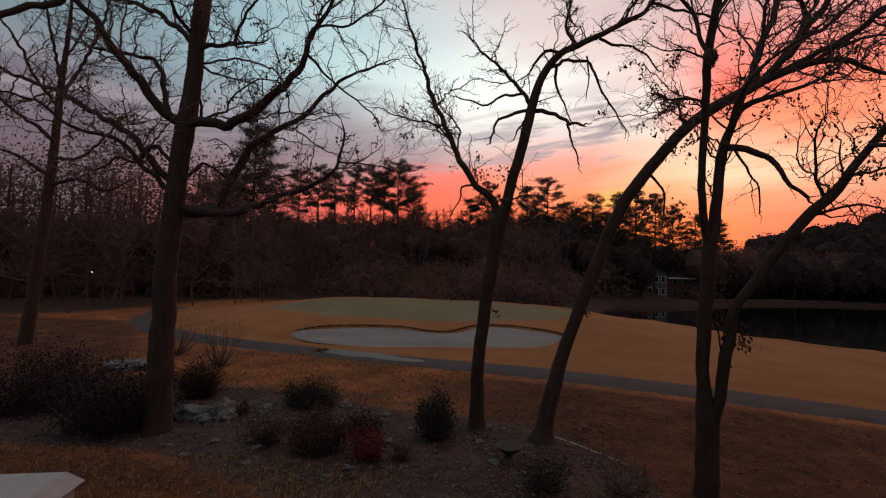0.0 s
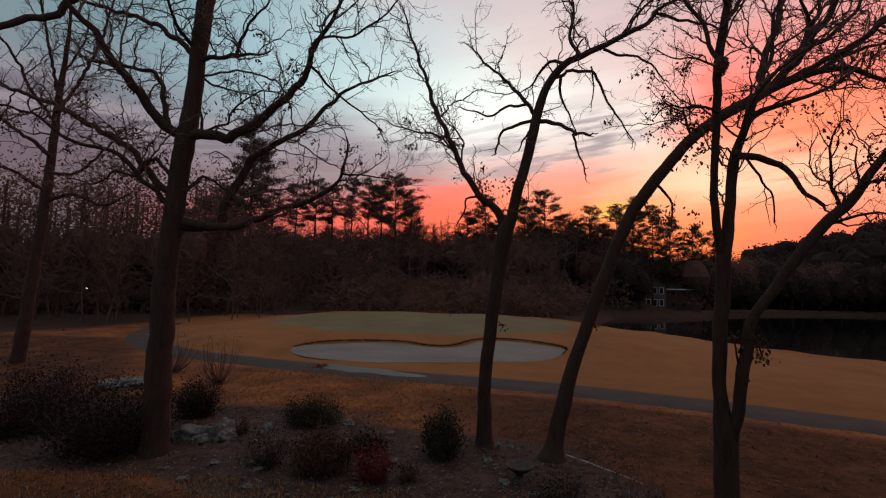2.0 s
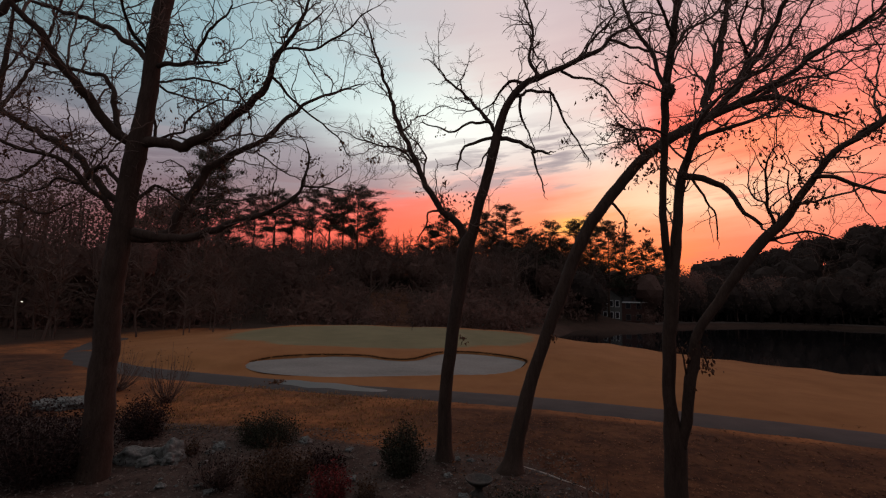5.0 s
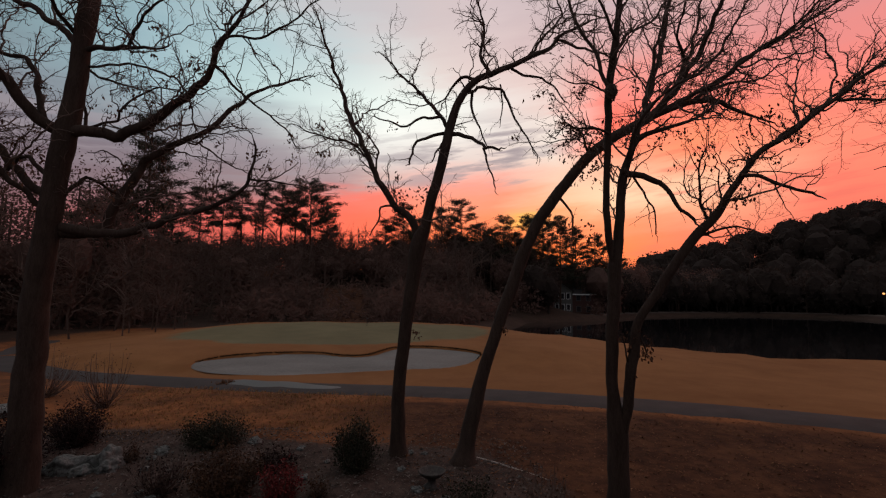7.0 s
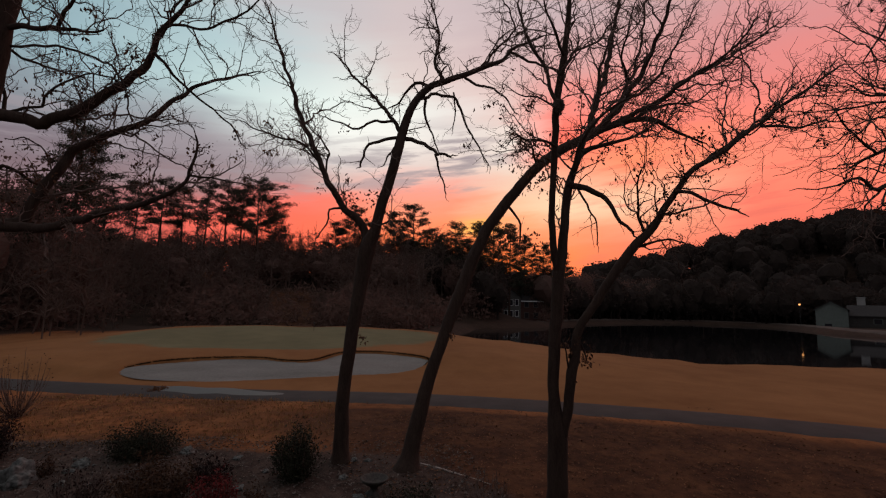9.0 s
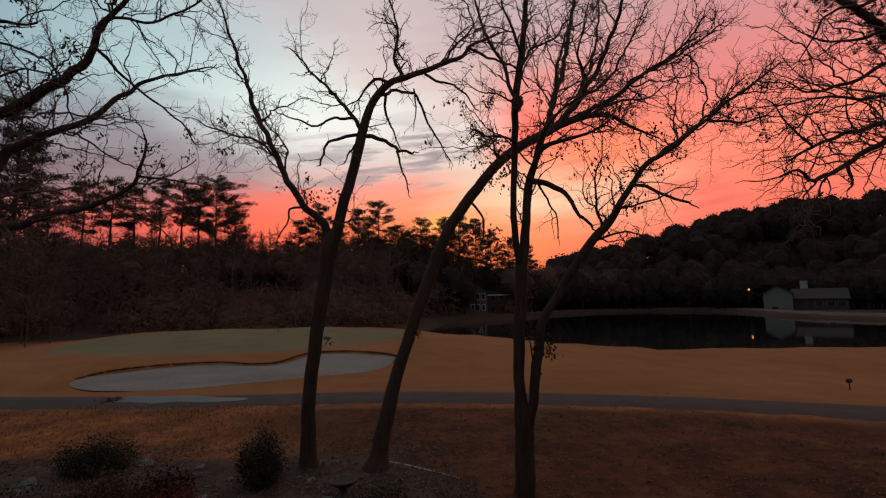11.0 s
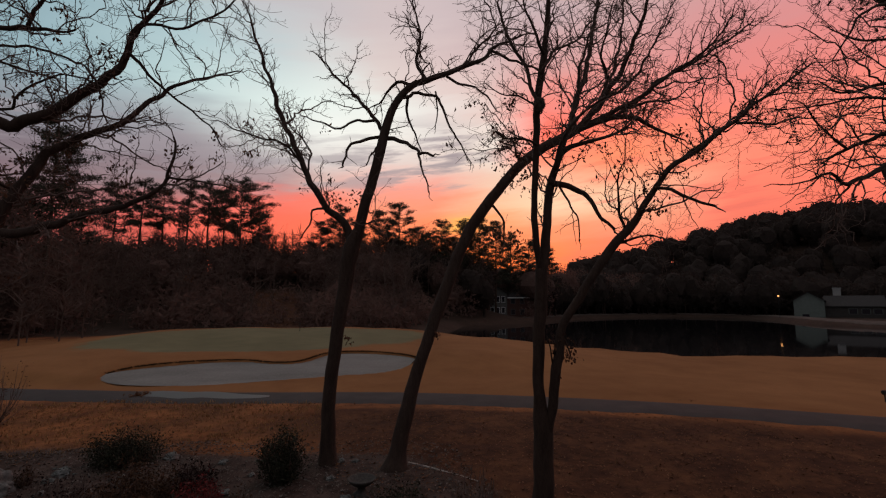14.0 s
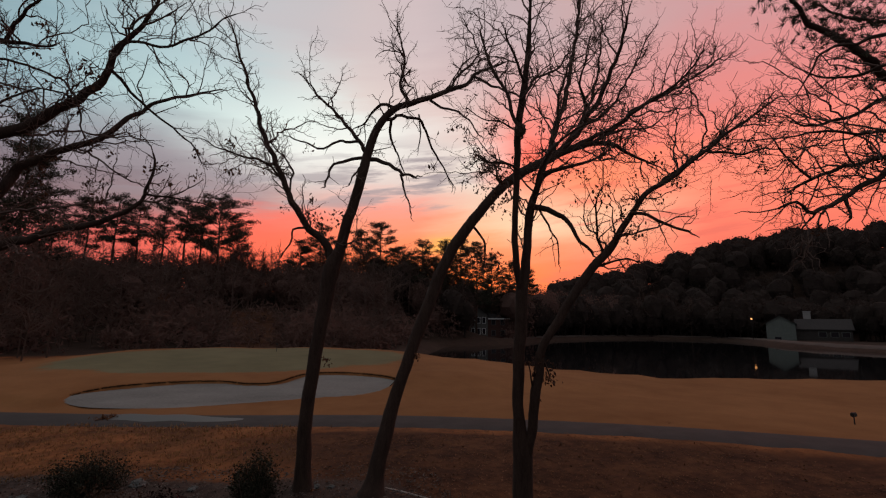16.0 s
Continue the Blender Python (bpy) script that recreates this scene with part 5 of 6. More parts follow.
forest("hill_forest", 1150, sector(30, 84, 120, 300), (8, 15), 31, "dark forest of rounded evergreen crowns on the hill", sprays=190, size=(0.25, 0.62), margin=4)
def far_shore(rng):
    """A spot on the land just behind the far shore."""
    k = rng.integers(14, len(LAKE_LINE) - 1) if rng.random() < 0.75 else rng.integers(11, 14)
    (ax, ay), (bx, by) = LAKE_LINE[k], LAKE_LINE[k + 1]
    t, out = rng.random(), 2.5 + 30 * rng.random() ** 1.6
    n = math.hypot(bx - ax, by - ay)
    return ax + (bx - ax) * t + (by - ay) / n * out, ay + (by - ay) * t - (bx - ax) / n * out


forest("shore_woods", 250, far_shore, (6, 11), 36, "dark woods standing close behind the lake bank", FAR_EVERGREEN, (0.26, 0.4), 260, (0.15, 0.45), 2)
forest("dense_woods", 150, sector(-27, 24, 88, 118), (5.0, 8.5), 32, "dark mixed woods below the skyline pines", DENSE_WOOD, (0.3, 0.5), 700, (0.08, 0.26), 4, (0.55, 0.24, 0.08))
forest("dense_woods", 95, sector(-78, -24, 58, 86), (13, 19.0), 33, "dark mixed woods closing the rough to the north", DENSE_WOOD, (0.24, 0.36), 760, (0.07, 0.22), 4, (0.30, 0.14, 0.22))
forest("dense_woods", 110, sector(10, 31, 112, 150), (11, 15.5), 34, "dark woods round the far house", DENSE_WOOD, (0.26, 0.42), 640, (0.08, 0.28), 4, (0.6, 0.26, 0.06))
forest("dense_woods", 75, sector(25, 37, 112, 175), (10, 15), 35, "dark woods at the head of the lake", DENSE_WOOD, (0.3, 0.42), 560, (0.08, 0.3), 4, (0.6, 0.26, 0.06))


def pine(x, y, h, crown_from, wide, seed, lean=0.0):
    """A tall pine: bare bole, short boughs and flat, ragged plates of needles."""
    rng = np.random.default_rng(seed)
    z = float(land(x, y)) - 0.3
    ob = thing("pine_tree", (x, y, z), "tall dark pine with a ragged layered crown against the sky", "tree", "pines on the skyline")
    verts, faces = [], []
    bole = np.array([(x + lean * f * f * h, y, z + f * h) for f in np.linspace(0, 1, 9)]) + rng.normal(0, 0.06, (9, 3))
    tube(verts, faces, bole, np.linspace(0.27, 0.05, 9), 7)
    mesh_object("trunk", verts, faces, PINE_BARK, ob, smooth=True)
    boughs, at = [], []
    f = crown_from
    while f < 1.0:
        u = (f - crown_from) / (1 - crown_from)
        reach = 0.25 + wide * math.sqrt(max(0.0, 1 - (1.08 * u - 0.08) ** 1.7 if u > 0.08 else 0.9)) * rng.uniform(0.4, 1.08)
        a = rng.uniform(0, 2 * math.pi)
        p = np.array((x + lean * f * f * h, y, z + f * h))
        d = np.array((math.cos(a), math.sin(a), rng.uniform(0.05, 0.32)))
        e = p + d * reach
        boughs.append(((p, (p + e) / 2 - np.array((0, 0, 0.12)), e), (0.07, 0.05, 0.02)))
        for _ in range(int(3 + reach * 3.6)):
            s = rng.uniform(0.42, 1.05)
            c = p + (e - p) * s + rng.normal(0, 0.30, 3) * np.array((1, 1, 0.5)) + np.array((0, 0, 0.12 * reach * s * s))
            at.append(c + rng.normal(0, 0.30, (26, 3)) * np.array((1, 1, 0.45)))
        f += rng.uniform(0.007, 0.017) * (20 / h)
    tagged(mesh_object("bough_frame", *tubes(boughs, 4), PINE_BARK, ob), kind="stuff")
    at = np.concatenate(at)
    mesh_object("needles", *leaf_cloud(at, rng, rng.uniform(0.08, 0.20, len(at)), -0.35, 0.28), NEEDLE, ob, "dark tufted needles").name = "needle_crown"
    return ob


def far_place(az, d):
    return d * math.sin(radians(az)), d * math.cos(radians(az))


PINES = [
    # azimuth, distance, height above its foot, where the crown begins, reach, lean
    (-26.3, 62, 24.5, 0.50, 3.4, 0.0), (-29.5, 84, 19.0, 0.40, 3.2, 0.0), (-24.0, 90, 18.0, 0.50, 3.0, 0.0),
    (-21.4, 98, 18.5, 0.52, 3.2, 0.0), (-19.2, 96, 19.5, 0.55, 3.0, 0.01), (-17.2, 100, 18.0, 0.55, 2.6, 0.0),
    (-14.9, 98, 19.5, 0.52, 3.0, 0.0), (-12.9, 100, 19.5, 0.55, 2.8, 0.0), (-9.6, 96, 20.5, 0.44, 6.6, 0.0),
    (-11.3, 104, 19.0, 0.5, 3.0, 0.0), (1.6, 102, 16.0, 0.42, 4.0, 0.0), (-0.6, 106, 12.5, 0.40, 2.8, 0.0),
    (8.8, 104, 18.5, 0.38, 5.0, 0.0), (6.4, 106, 16.0, 0.40, 3.4, 0.0), (11.2, 108, 14.5, 0.36, 3.4, 0.0),
    (14.0, 106, 17.5, 0.42, 3.6, 0.0), (17.0, 106, 19.5, 0.30, 4.0, 0.0), (18.8, 104, 21.5, 0.34, 4.2, 0.0), (20.8, 108, 21.5, 0.30, 4.0, 0.0), (22.6, 116, 21.0, 0.30, 3.6, 0.0), (24.8, 118, 19.5, 0.3, 3.6, 0.0), (3.6, 104, 13.0, 0.34, 3.0, 0.0), (12.6, 104, 13.5, 0.3, 3.4, 0.0), (15.6, 108, 15.0, 0.3, 3.4, 0.0), (-7.6, 100, 14.0, 0.4, 3.0, 0.0), (-28.0, 74, 16.5, 0.35, 4.0, 0.0), (-31.5, 78, 16.0, 0.35, 4.0, 0.0), (26.8, 122, 18.5, 0.3, 3.4, 0.0),
]
for n, (az, d, h, c, w, lean) in enumerate(PINES):
    pine(*far_place(az, d), h, c, w, 100 + n, lean)

# ---- houses across the grounds ----


def window(parent, x, y, z, w, h, trim=TRIM):
    """A framed window on a wall that faces -y."""
    bm = bmesh.new()
    box(bm, x - w / 2 - 0.1, x + w / 2 + 0.1, y - 0.06, y + 0.02, z - h / 2 - 0.1, z + h / 2 + 0.1)
    fr = part("window", bm, trim, parent)
    bm = bmesh.new()
    box(bm, x - w / 2, x + w / 2, y - 0.075, y - 0.05, z - h / 2, z + h / 2)
    part("pane", bm, PANE, fr)


def gable(bm, x0, x1, y0, y1, z, rise, over=0.4, thick=0.22, along="y"):
    """Two roof slopes; the ridge runs along y or x."""
    if along == "y":
        m = (x0 + x1) / 2
        for sx in (x0 - over, x1 + over):
            zl = z - over * rise / (m - x0)
            vs = [bm.verts.new(c) for c in ((sx, y0 - over, zl), (m, y0 - over, z + rise), (m, y1 + over, z + rise), (sx, y1 + over, zl))]
            bot = [bm.verts.new((v.co.x, v.co.y, v.co.z - thick)) for v in vs]
            bm.faces.new(vs), bm.faces.new(bot[::-1])
            for i in range(4):
                bm.faces.new((vs[i], bot[i], bot[(i + 1) % 4], vs[(i + 1) % 4]))
    else:
        m = (y0 + y1) / 2
        for sy in (y0 - over, y1 + over):
            zl = z - over * rise / (m - y0)
            vs = [bm.verts.new(c) for c in ((x0 - over, sy, zl), (x0 - over, m, z + rise), (x1 + over, m, z + rise), (x1 + over, sy, zl))]
            bot = [bm.verts.new((v.co.x, v.co.y, v.co.z - thick)) for v in vs]
            bm.faces.new(vs), bm.faces.new(bot[::-1])
            for i in range(4):
                bm.faces.new((vs[i], bot[i], bot[(i + 1) % 4], vs[(i + 1) % 4]))
    bmesh.ops.recalc_face_normals(bm, faces=bm.faces[:])
    return bm


def gable_wall(bm, x0, x1, y0, y1, z0, z1, rise):
    """A block with a pointed front and back."""
    m = (x0 + x1) / 2
    a = [bm.verts.new(c) for c in ((x0, y0, z0), (x1, y0, z0), (x1, y0, z1), (m, y0, z1 + rise), (x0, y0, z1))]
    b = [bm.verts.new((v.co.x, y1, v.co.z)) for v in a]
    bm.faces.new(a), bm.faces.new(b[::-1])
    for i in range(5):
        bm.faces.new((a[i], b[i], b[(i + 1) % 5], a[(i + 1) % 5]))
    bmesh.ops.recalc_face_normals(bm, faces=bm.faces[:])
    return bm


def lakeside_house():
    h = thing("house", (120.6, 93.0, 0.1), "pale gabled house with a broad chimney beside the lake", "house", turn=-52)
    part("wall", gable_wall(bmesh.new(), -3.2, 3.1, 0, 10, -1.5, 4.3, 2.0), SIDING, h)
    part("roof", gable(bmesh.new(), -3.2, 3.1, 0, 10, 4.42, 2.0), SHINGLE, h)
    # the wing's shade is put into its dark siding colour
    part("wing", box(bmesh.new(), 3.1, 14.5, 3, 10, -1.5, 3.0), material("shaded_wing_siding", (0.030, 0.027, 0.024), (0.055, 0.050, 0.044), 1.5, 0.85, 0.1), h)
    part("wing_roof", gable(bmesh.new(), 3.5, 14.5, 3, 10, 3.1, 2.4, along="x"), SHINGLE, h)
    bm = box(bmesh.new(), 5.2, 6.8, 7.2, 8.6, -1.0, 7.3, 0.06)
    box(bm, 5.1, 6.9, 7.1, 8.7, 7.3, 7.6, 0.04)
    part("chimney", bm, BRICK, h, "broad whitewashed chimney")
    for x in (8.6, 11.0, 13.2):
        window(h, x, 3.0, 1.5, 1.5, 1.2, SIDING)
    part("door_opening", box(bmesh.new(), -1.5, -0.1, -0.05, 0.05, -0.3, 0.7, 0.02), PANE, h, "dark arched opening at the foot of the wall")
    rail = bmesh.new()
    for k in range(9):
        box(rail, 3.4 + k * 1.3, 3.5 + k * 1.3, -0.6, -0.5, -0.4, 0.9)
    box(rail, 3.4, 14.0, -0.62, -0.48, 0.9, 1.02)
    part("deck_rail", rail, SHINGLE, h, "dark deck railing along the wing")


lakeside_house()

HOUSE_BRICK = material("dull_red_brick", (0.045, 0.022, 0.018), (0.085, 0.042, 0.034), 3, 0.9, 0.3)


def far_house():
    x, y = far_place(22.0, 113)
    z = float(land(x, y))
    h = thing("house", (x, y, z), "two-storey grey and brick house half hidden among the trees", "house", turn=-22)
    part("wall", gable_wall(bmesh.new(), -4.2, 0.2, 0, 9, -1.0, 5.2, 1.6), GREY_SIDING, h)
    part("roof", gable(bmesh.new(), -4.2, 0.2, 0, 9, 5.3, 1.6), SHINGLE, h)
    part("brick_wing", box(bmesh.new(), 0.2, 5.4, 1, 8, -1.0, 4.4), HOUSE_BRICK, h, "dull red brick wing")
    part("wing_roof", gable(bmesh.new(), 0.6, 5.4, 1, 8, 4.5, 1.8, along="x"), SHINGLE, h)
    part("fascia", box(bmesh.new(), 0.3, 5.7, 0.5, 0.62, 4.05, 4.3), TRIM, h, "white painted eaves board")
    for zz in (1.2, 3.8):
        for xx in (-3.3, -2.0, -0.7):
            window(h, xx, 0.0, zz, 0.7, 1.3)
        for xx in (1.6, 3.8):
            window(h, xx, 1.0, zz - 0.4, 0.9, 1.2, GREY_SIDING)


def north_house():
    x, y = far_place(-35.6, 92)
    z = float(land(x, y))
    h = thing("house", (x, y, z), "low house with a pale roof edge among dark trees", "house", turn=38)
    part("wall", gable_wall(bmesh.new(), -6, 6, 0, 10, -1.0, 3.0, 3.0), GREY_SIDING, h)
    part("roof", gable(bmesh.new(), -6, 6, 0, 10, 3.1, 3.0), SHINGLE, h)
    bm = bmesh.new()
    for s in (-1, 1):
        vs = [bm.verts.new(c) for c in ((s * 6.4, -0.46, 2.75), (0, -0.46, 5.95), (0, -0.46, 6.25), (s * 6.4, -0.46, 3.05))]
        bm.faces.new(vs)
    bmesh.ops.solidify(bm, geom=bm.faces[:], thickness=0.06)
    part("bargeboard", bm, TRIM, h, "white painted roof edge")
    for xx in (-3.4, 0, 3.4):
        window(h, xx, 0.0, 1.5, 1.4, 1.4)


far_house()
north_house()


def yard_lamp(x, y, z, base, bright, warm, label):
    """A lamp head on a post."""
    ob = thing("yard_lamp", (x, y, base), label, "lamp", "lit lamps in the distance")
    v, f = [], []
    tube(v, f, ((x, y, base - 0.3), (x, y, z)), (0.07, 0.05), 6)
    mesh_object("post", v, f, DARK_METAL, ob)
    bm = bmesh.new()
    bmesh.ops.create_uvsphere(bm, u_segments=10, v_segments=7, radius=bright, matrix=Matrix.Translation((0, 0, z - base + bright)))
    part("globe", bm, GLOW_WARM if warm else GLOW_WHITE, ob, "glowing lamp globe", True)


yard_lamp(113.8, 95.5, 5.2, float(land(113.8, 95.5)), 0.24, True, "lit amber yard lamp by the lakeside house")
for az, d, up, size in ((-38.6, 78, 2.0, 0.10), (-40.8, 80, 2.2, 0.12), (-36.2, 75, 1.4, 0.09), (-33.0, 66, 7.0, 0.07)):
    x, y = far_place(az, d)
    b = float(land(x, y))
    yard_lamp(x, y, b + up, b, size, False, "small white lamp glimmering among the trees")

# ---- the planted bed ----


def shrub(name, x, y, wide, tall, mat, leaves, label, seed, size=0.03, stems=26, open_top=0.0):
    rng = np.random.default_rng(seed)
    z = float(land(x, y))
    ob = thing(name, (x, y, z), label, "shrub", "shrubs in the bed")
    verts, faces, tips = [], [], []
    for _ in range(stems):
        a, o = rng.uniform(0, 2 * math.pi), rng.uniform(0.0, 0.95) ** 0.5
        e = np.array((x + math.cos(a) * o * wide, y + math.sin(a) * o * wide, z + tall * (1.0 - 0.45 * o * o) * rng.uniform(0.55, 1.10 + open_top)))
        b = np.array((x, y, z - 0.04)) + rng.normal(0, 0.05, 3) * np.array((1, 1, 0))
        m = (b + e) / 2 + np.array((math.cos(a), math.sin(a), -0.2)) * 0.15 * wide
        line = smooth_line([b, m, e], 0.15)
        tube(verts, faces, line, np.linspace(0.012, 0.004, len(line)), 4, False)
        tips.append(line)
    tagged(mesh_object("woody_base", verts, faces, TWIG, ob), kind="stuff")
    every = np.concatenate([line[int(len(line) * 0.25):] for line in tips])
    at = every[rng.integers(len(every), size=leaves)] + rng.normal(0, 0.12 * wide + 0.02, (leaves, 3)) * np.array((1, 1, 1.25))
    at[:, 2] = np.maximum(at[:, 2], z + 0.02)
    verts, faces = leaf_cloud(at, rng, 0.8 * size * rng.uniform(0.5, 1.3, leaves))
    mesh_object("foliage", verts, faces, mat, ob)
    return ob


shrub("shrub", -6.75, 9.0, 1.1, 1.25, DUSK_LEAF, 15000, "large dark rounded shrub with purplish leaves in the bed", 1, 0.035, 60)
shrub("shrub", -9.2, 9.9, 1.35, 1.35, DUSK_LEAF, 14000, "large dark shrub with purplish leaves near a slim tree", 2, 0.035, 60)
shrub("shrub", -6.5, 11.5, 0.62, 0.85, DUSK_LEAF, 8000, "clipped rounded dark shrub behind the rocks", 3, 0.03, 50)
shrub("shrub", -3.55, 11.2, 0.66, 0.50, BOX_LEAF, 8000, "low spreading dark green evergreen shrub", 4, 0.032, 50)
shrub("shrub", -0.42, 9.5, 0.42, 0.9, BOX_LEAF, 6500, "upright dusky green shrub beside a leaning trunk", 5, 0.032, 40)
shrub("shrub", -3.55, 8.7, 0.45, 0.55, DUSK_LEAF, 900, "thin twiggy shrub with few leaves", 6, 0.03, 60, 0.3)
shrub("shrub", -2.45, 8.5, 0.52, 0.72, RUSSET_LEAF, 6500, "bushy russet shrub in the mulch", 7, 0.03, 50)
shrub("shrub", -1.5, 8.3, 0.34, 0.55, RED_LEAF, 2600, "small shrub with crimson winter leaves", 8, 0.03, 36)
shrub("shrub", -1.9, 9.5, 0.36, 0.42, DUSK_LEAF, 1300, "low dark shrub with curled leaves", 9, 0.04, 30)
shrub("shrub", -4.75, 10.3, 0.16, 0.34, RUSSET_LEAF, 420, "small brown tuft beside the rocks", 10, 0.03, 20)
shrub("shrub", -0.95, 8.35, 0.2, 0.32, RUSSET_LEAF, 420, "small withered plant in the mulch", 13, 0.03, 18)
shrub("shrub", 1.35, 7.6, 0.42, 0.4, BOX_LEAF, 1800, "low grey-green shrub in the mulch", 14, 0.03, 30)
shrub("shrub", -8.2, 15.5, 0.8, 1.3, RUSSET_LEAF, 500, "thin leggy shrub with bare stems on the rough", 15, 0.03, 60, 0.4)
shrub("shrub", -10.8, 17.0, 0.9, 1.2, RUSSET_LEAF, 600, "thin leggy shrub with bare stems on the rough", 16, 0.03, 60, 0.4)
shrub("shrub", 2.6, 7.7, 0.5, 0.5, RUSSET_LEAF, 260, "straggly bare shrub in the leaf litter", 17, 0.03, 34, 0.3)


def rock(x, y, sx, sy, sz, seed, label):
    bm = bmesh.new()
    bmesh.ops.create_icosphere(bm, subdivisions=4, radius=1.0)
    for v in bm.verts:
        n = noise.noise(v.co * 1.4 + Vector((seed * 3.1, 0, 0))) * 0.45 + noise.noise(v.co * 3.2 + Vector((0, seed, 0))) * 0.30 + abs(noise.noise(v.co * 7.0)) * 0.14
        k = 1 + n
        v.co = Vector((v.co.x * sx * k, v.co.y * sy * k, max(v.co.z, -0.4) * sz * k))
    ob = part("rock", bm, STONE, None, "", True)
    ob.matrix_basis = pose(x, y, float(land(x, y)) + sz * 0.25, 0, 0, seed * 47)
    return tagged(ob, label, "rock", "rocks in the bed")


rock(-5.05, 10.0, 0.27, 0.22, 0.26, 1, "pale grey boulder with lichen in the bed")
rock(-4.95, 9.85, 0.20, 0.18, 0.15, 2, "pale grey rounded rock in the bed")
rock(-5.5, 10.2, 0.30, 0.16, 0.09, 3, "flat pale stone slab lying on darker rocks")
rock(-5.65, 9.85, 0.36, 0.25, 0.2, 4, "dark squat boulder in the bed")
rock(-5.3, 9.7, 0.18, 0.16, 0.12, 5, "small grey rock at the boulder's foot")
rock(-2.75, 11.3, 0.17, 0.13, 0.09, 6, "small grey rock beside an evergreen shrub")
rock(-4.4, 10.7, 0.14, 0.12, 0.08, 7, "small pale rock in the mulch")
rock(-10.6, 14.5, 0.8, 0.45, 0.22, 8, "broad flat pale rock beyond the shrubs")
rock(-1.35, 9.15, 0.10, 0.08, 0.05, 9, "small pale stone in the mulch")
rng = np.random.default_rng(77)
for n in range(46):
    x, y = rng.uniform(-5.5, 2.6), rng.uniform(7.2, 11.2)
    if inside_distance(x, y, BED) > 0.1:
        s = rng.uniform(0.025, 0.075)
        rock(x, y, s * 1.4, s, s * 0.7, 20 + n, "small pale stone half sunk in the mulch")


def on_grass(xy, clear):
    """The spots that lie off the cart path and out of the sand."""
    d = np.min([np.hypot(xy[:, 0] - px, xy[:, 1] - py) for px, py in CARTWAY[::3]], axis=0)
    return xy[(d > clear) & (inside_distance(xy[:, 0], xy[:, 1], BUNKER) < -0.05)]


def scatter(name, count, area, mat, size, seed, label, category, slim=0.45, lift=0.012):
    rng = np.random.default_rng(seed)
    xy = on_grass(np.array([area(rng) for _ in range(count)]), 1.4)
    at = np.c_[xy, land(xy[:, 0], xy[:, 1]) + lift + 0.02 * rng.random(len(xy))]
    verts, faces = leaf_cloud(at, rng, size * rng.uniform(0.5, 1.5, len(at)), 0, slim, True)
    tagged(mesh_object(name, verts, faces, mat), label, category, kind="stuff")


def in_bed(rng):
    x, y = rng.uniform(-9, 3.2), rng.uniform(6.6, 12.6)
    k = step01(y, 11, 12.4)
    return x + k * (-5.5 - x) * 0.6, y


scatter("mulch", 11000, in_bed, MULCH_CHIP, 0.03, 41, "coarse grey-brown mulch chips and leaf scraps", "mulch")
scatter("leaf_litter", 7000, belt(0.5, 13, 5.5, 14.5), STRAW_LEAF, 0.032, 42, "fallen brown oak leaves on the slope", "leaf litter")
scatter("leaf_litter", 2500, belt(-9, 4, 11.5, 17.5), STRAW_LEAF, 0.03, 43, "thin scatter of fallen leaves on dry grass", "leaf litter")


def tufts(name, count, area, seed, tall, label):
    rng = np.random.default_rng(seed)
    xy = np.repeat(on_grass(np.array([area(rng) for _ in range(count)]), 1.15), 5, axis=0)
    xy = xy + rng.normal(0, 0.03, xy.shape)
    n = len(xy)
    foot = np.c_[xy, land(xy[:, 0], xy[:, 1]) - 0.02]
    a, t = rng.uniform(0, 2 * math.pi, n), tall * rng.uniform(0.4, 1.3, n)
    side = 0.008 * np.c_[-np.sin(a), np.cos(a), 0 * a]
    verts = np.stack([foot + side, foot - side, foot + np.c_[np.cos(a) * t * 0.6, np.sin(a) * t * 0.6, t + 0.02]], 1).reshape(-1, 3)
    faces = np.arange(n * 3).reshape(-1, 3)
    tagged(mesh_object(name, verts, faces, GRASS_BLADE), label, "grass", kind="stuff")


tufts("dry_grass", 2500, belt(-9, 0.5, 12.2, 18.5), 51, 0.07, "short dormant golden grass below the cart path")
tufts("dry_grass", 2200, belt(-8.5, -1, 5.2, 8.0), 52, 0.07, "short dormant grass strip before the bed")


def fallen_branch():
    ob = thing("fallen_branch", (2.2, 9.6, 0.1), "thin bleached branch lying on the mulch edge", "branch")
    v, f = [], []
    line = smooth_line([(1.93, 10.0, 0.12), (2.2, 9.72, 0.13), (2.5, 9.4, 0.12), (2.82, 9.12, 0.09), (3.05, 8.85, 0.08)], 0.1)
    tube(v, f, line, np.linspace(0.028, 0.012, len(line)), 7)
    mesh_object("stick", v, f, DEADWOOD, ob, smooth=True)


fallen_branch()


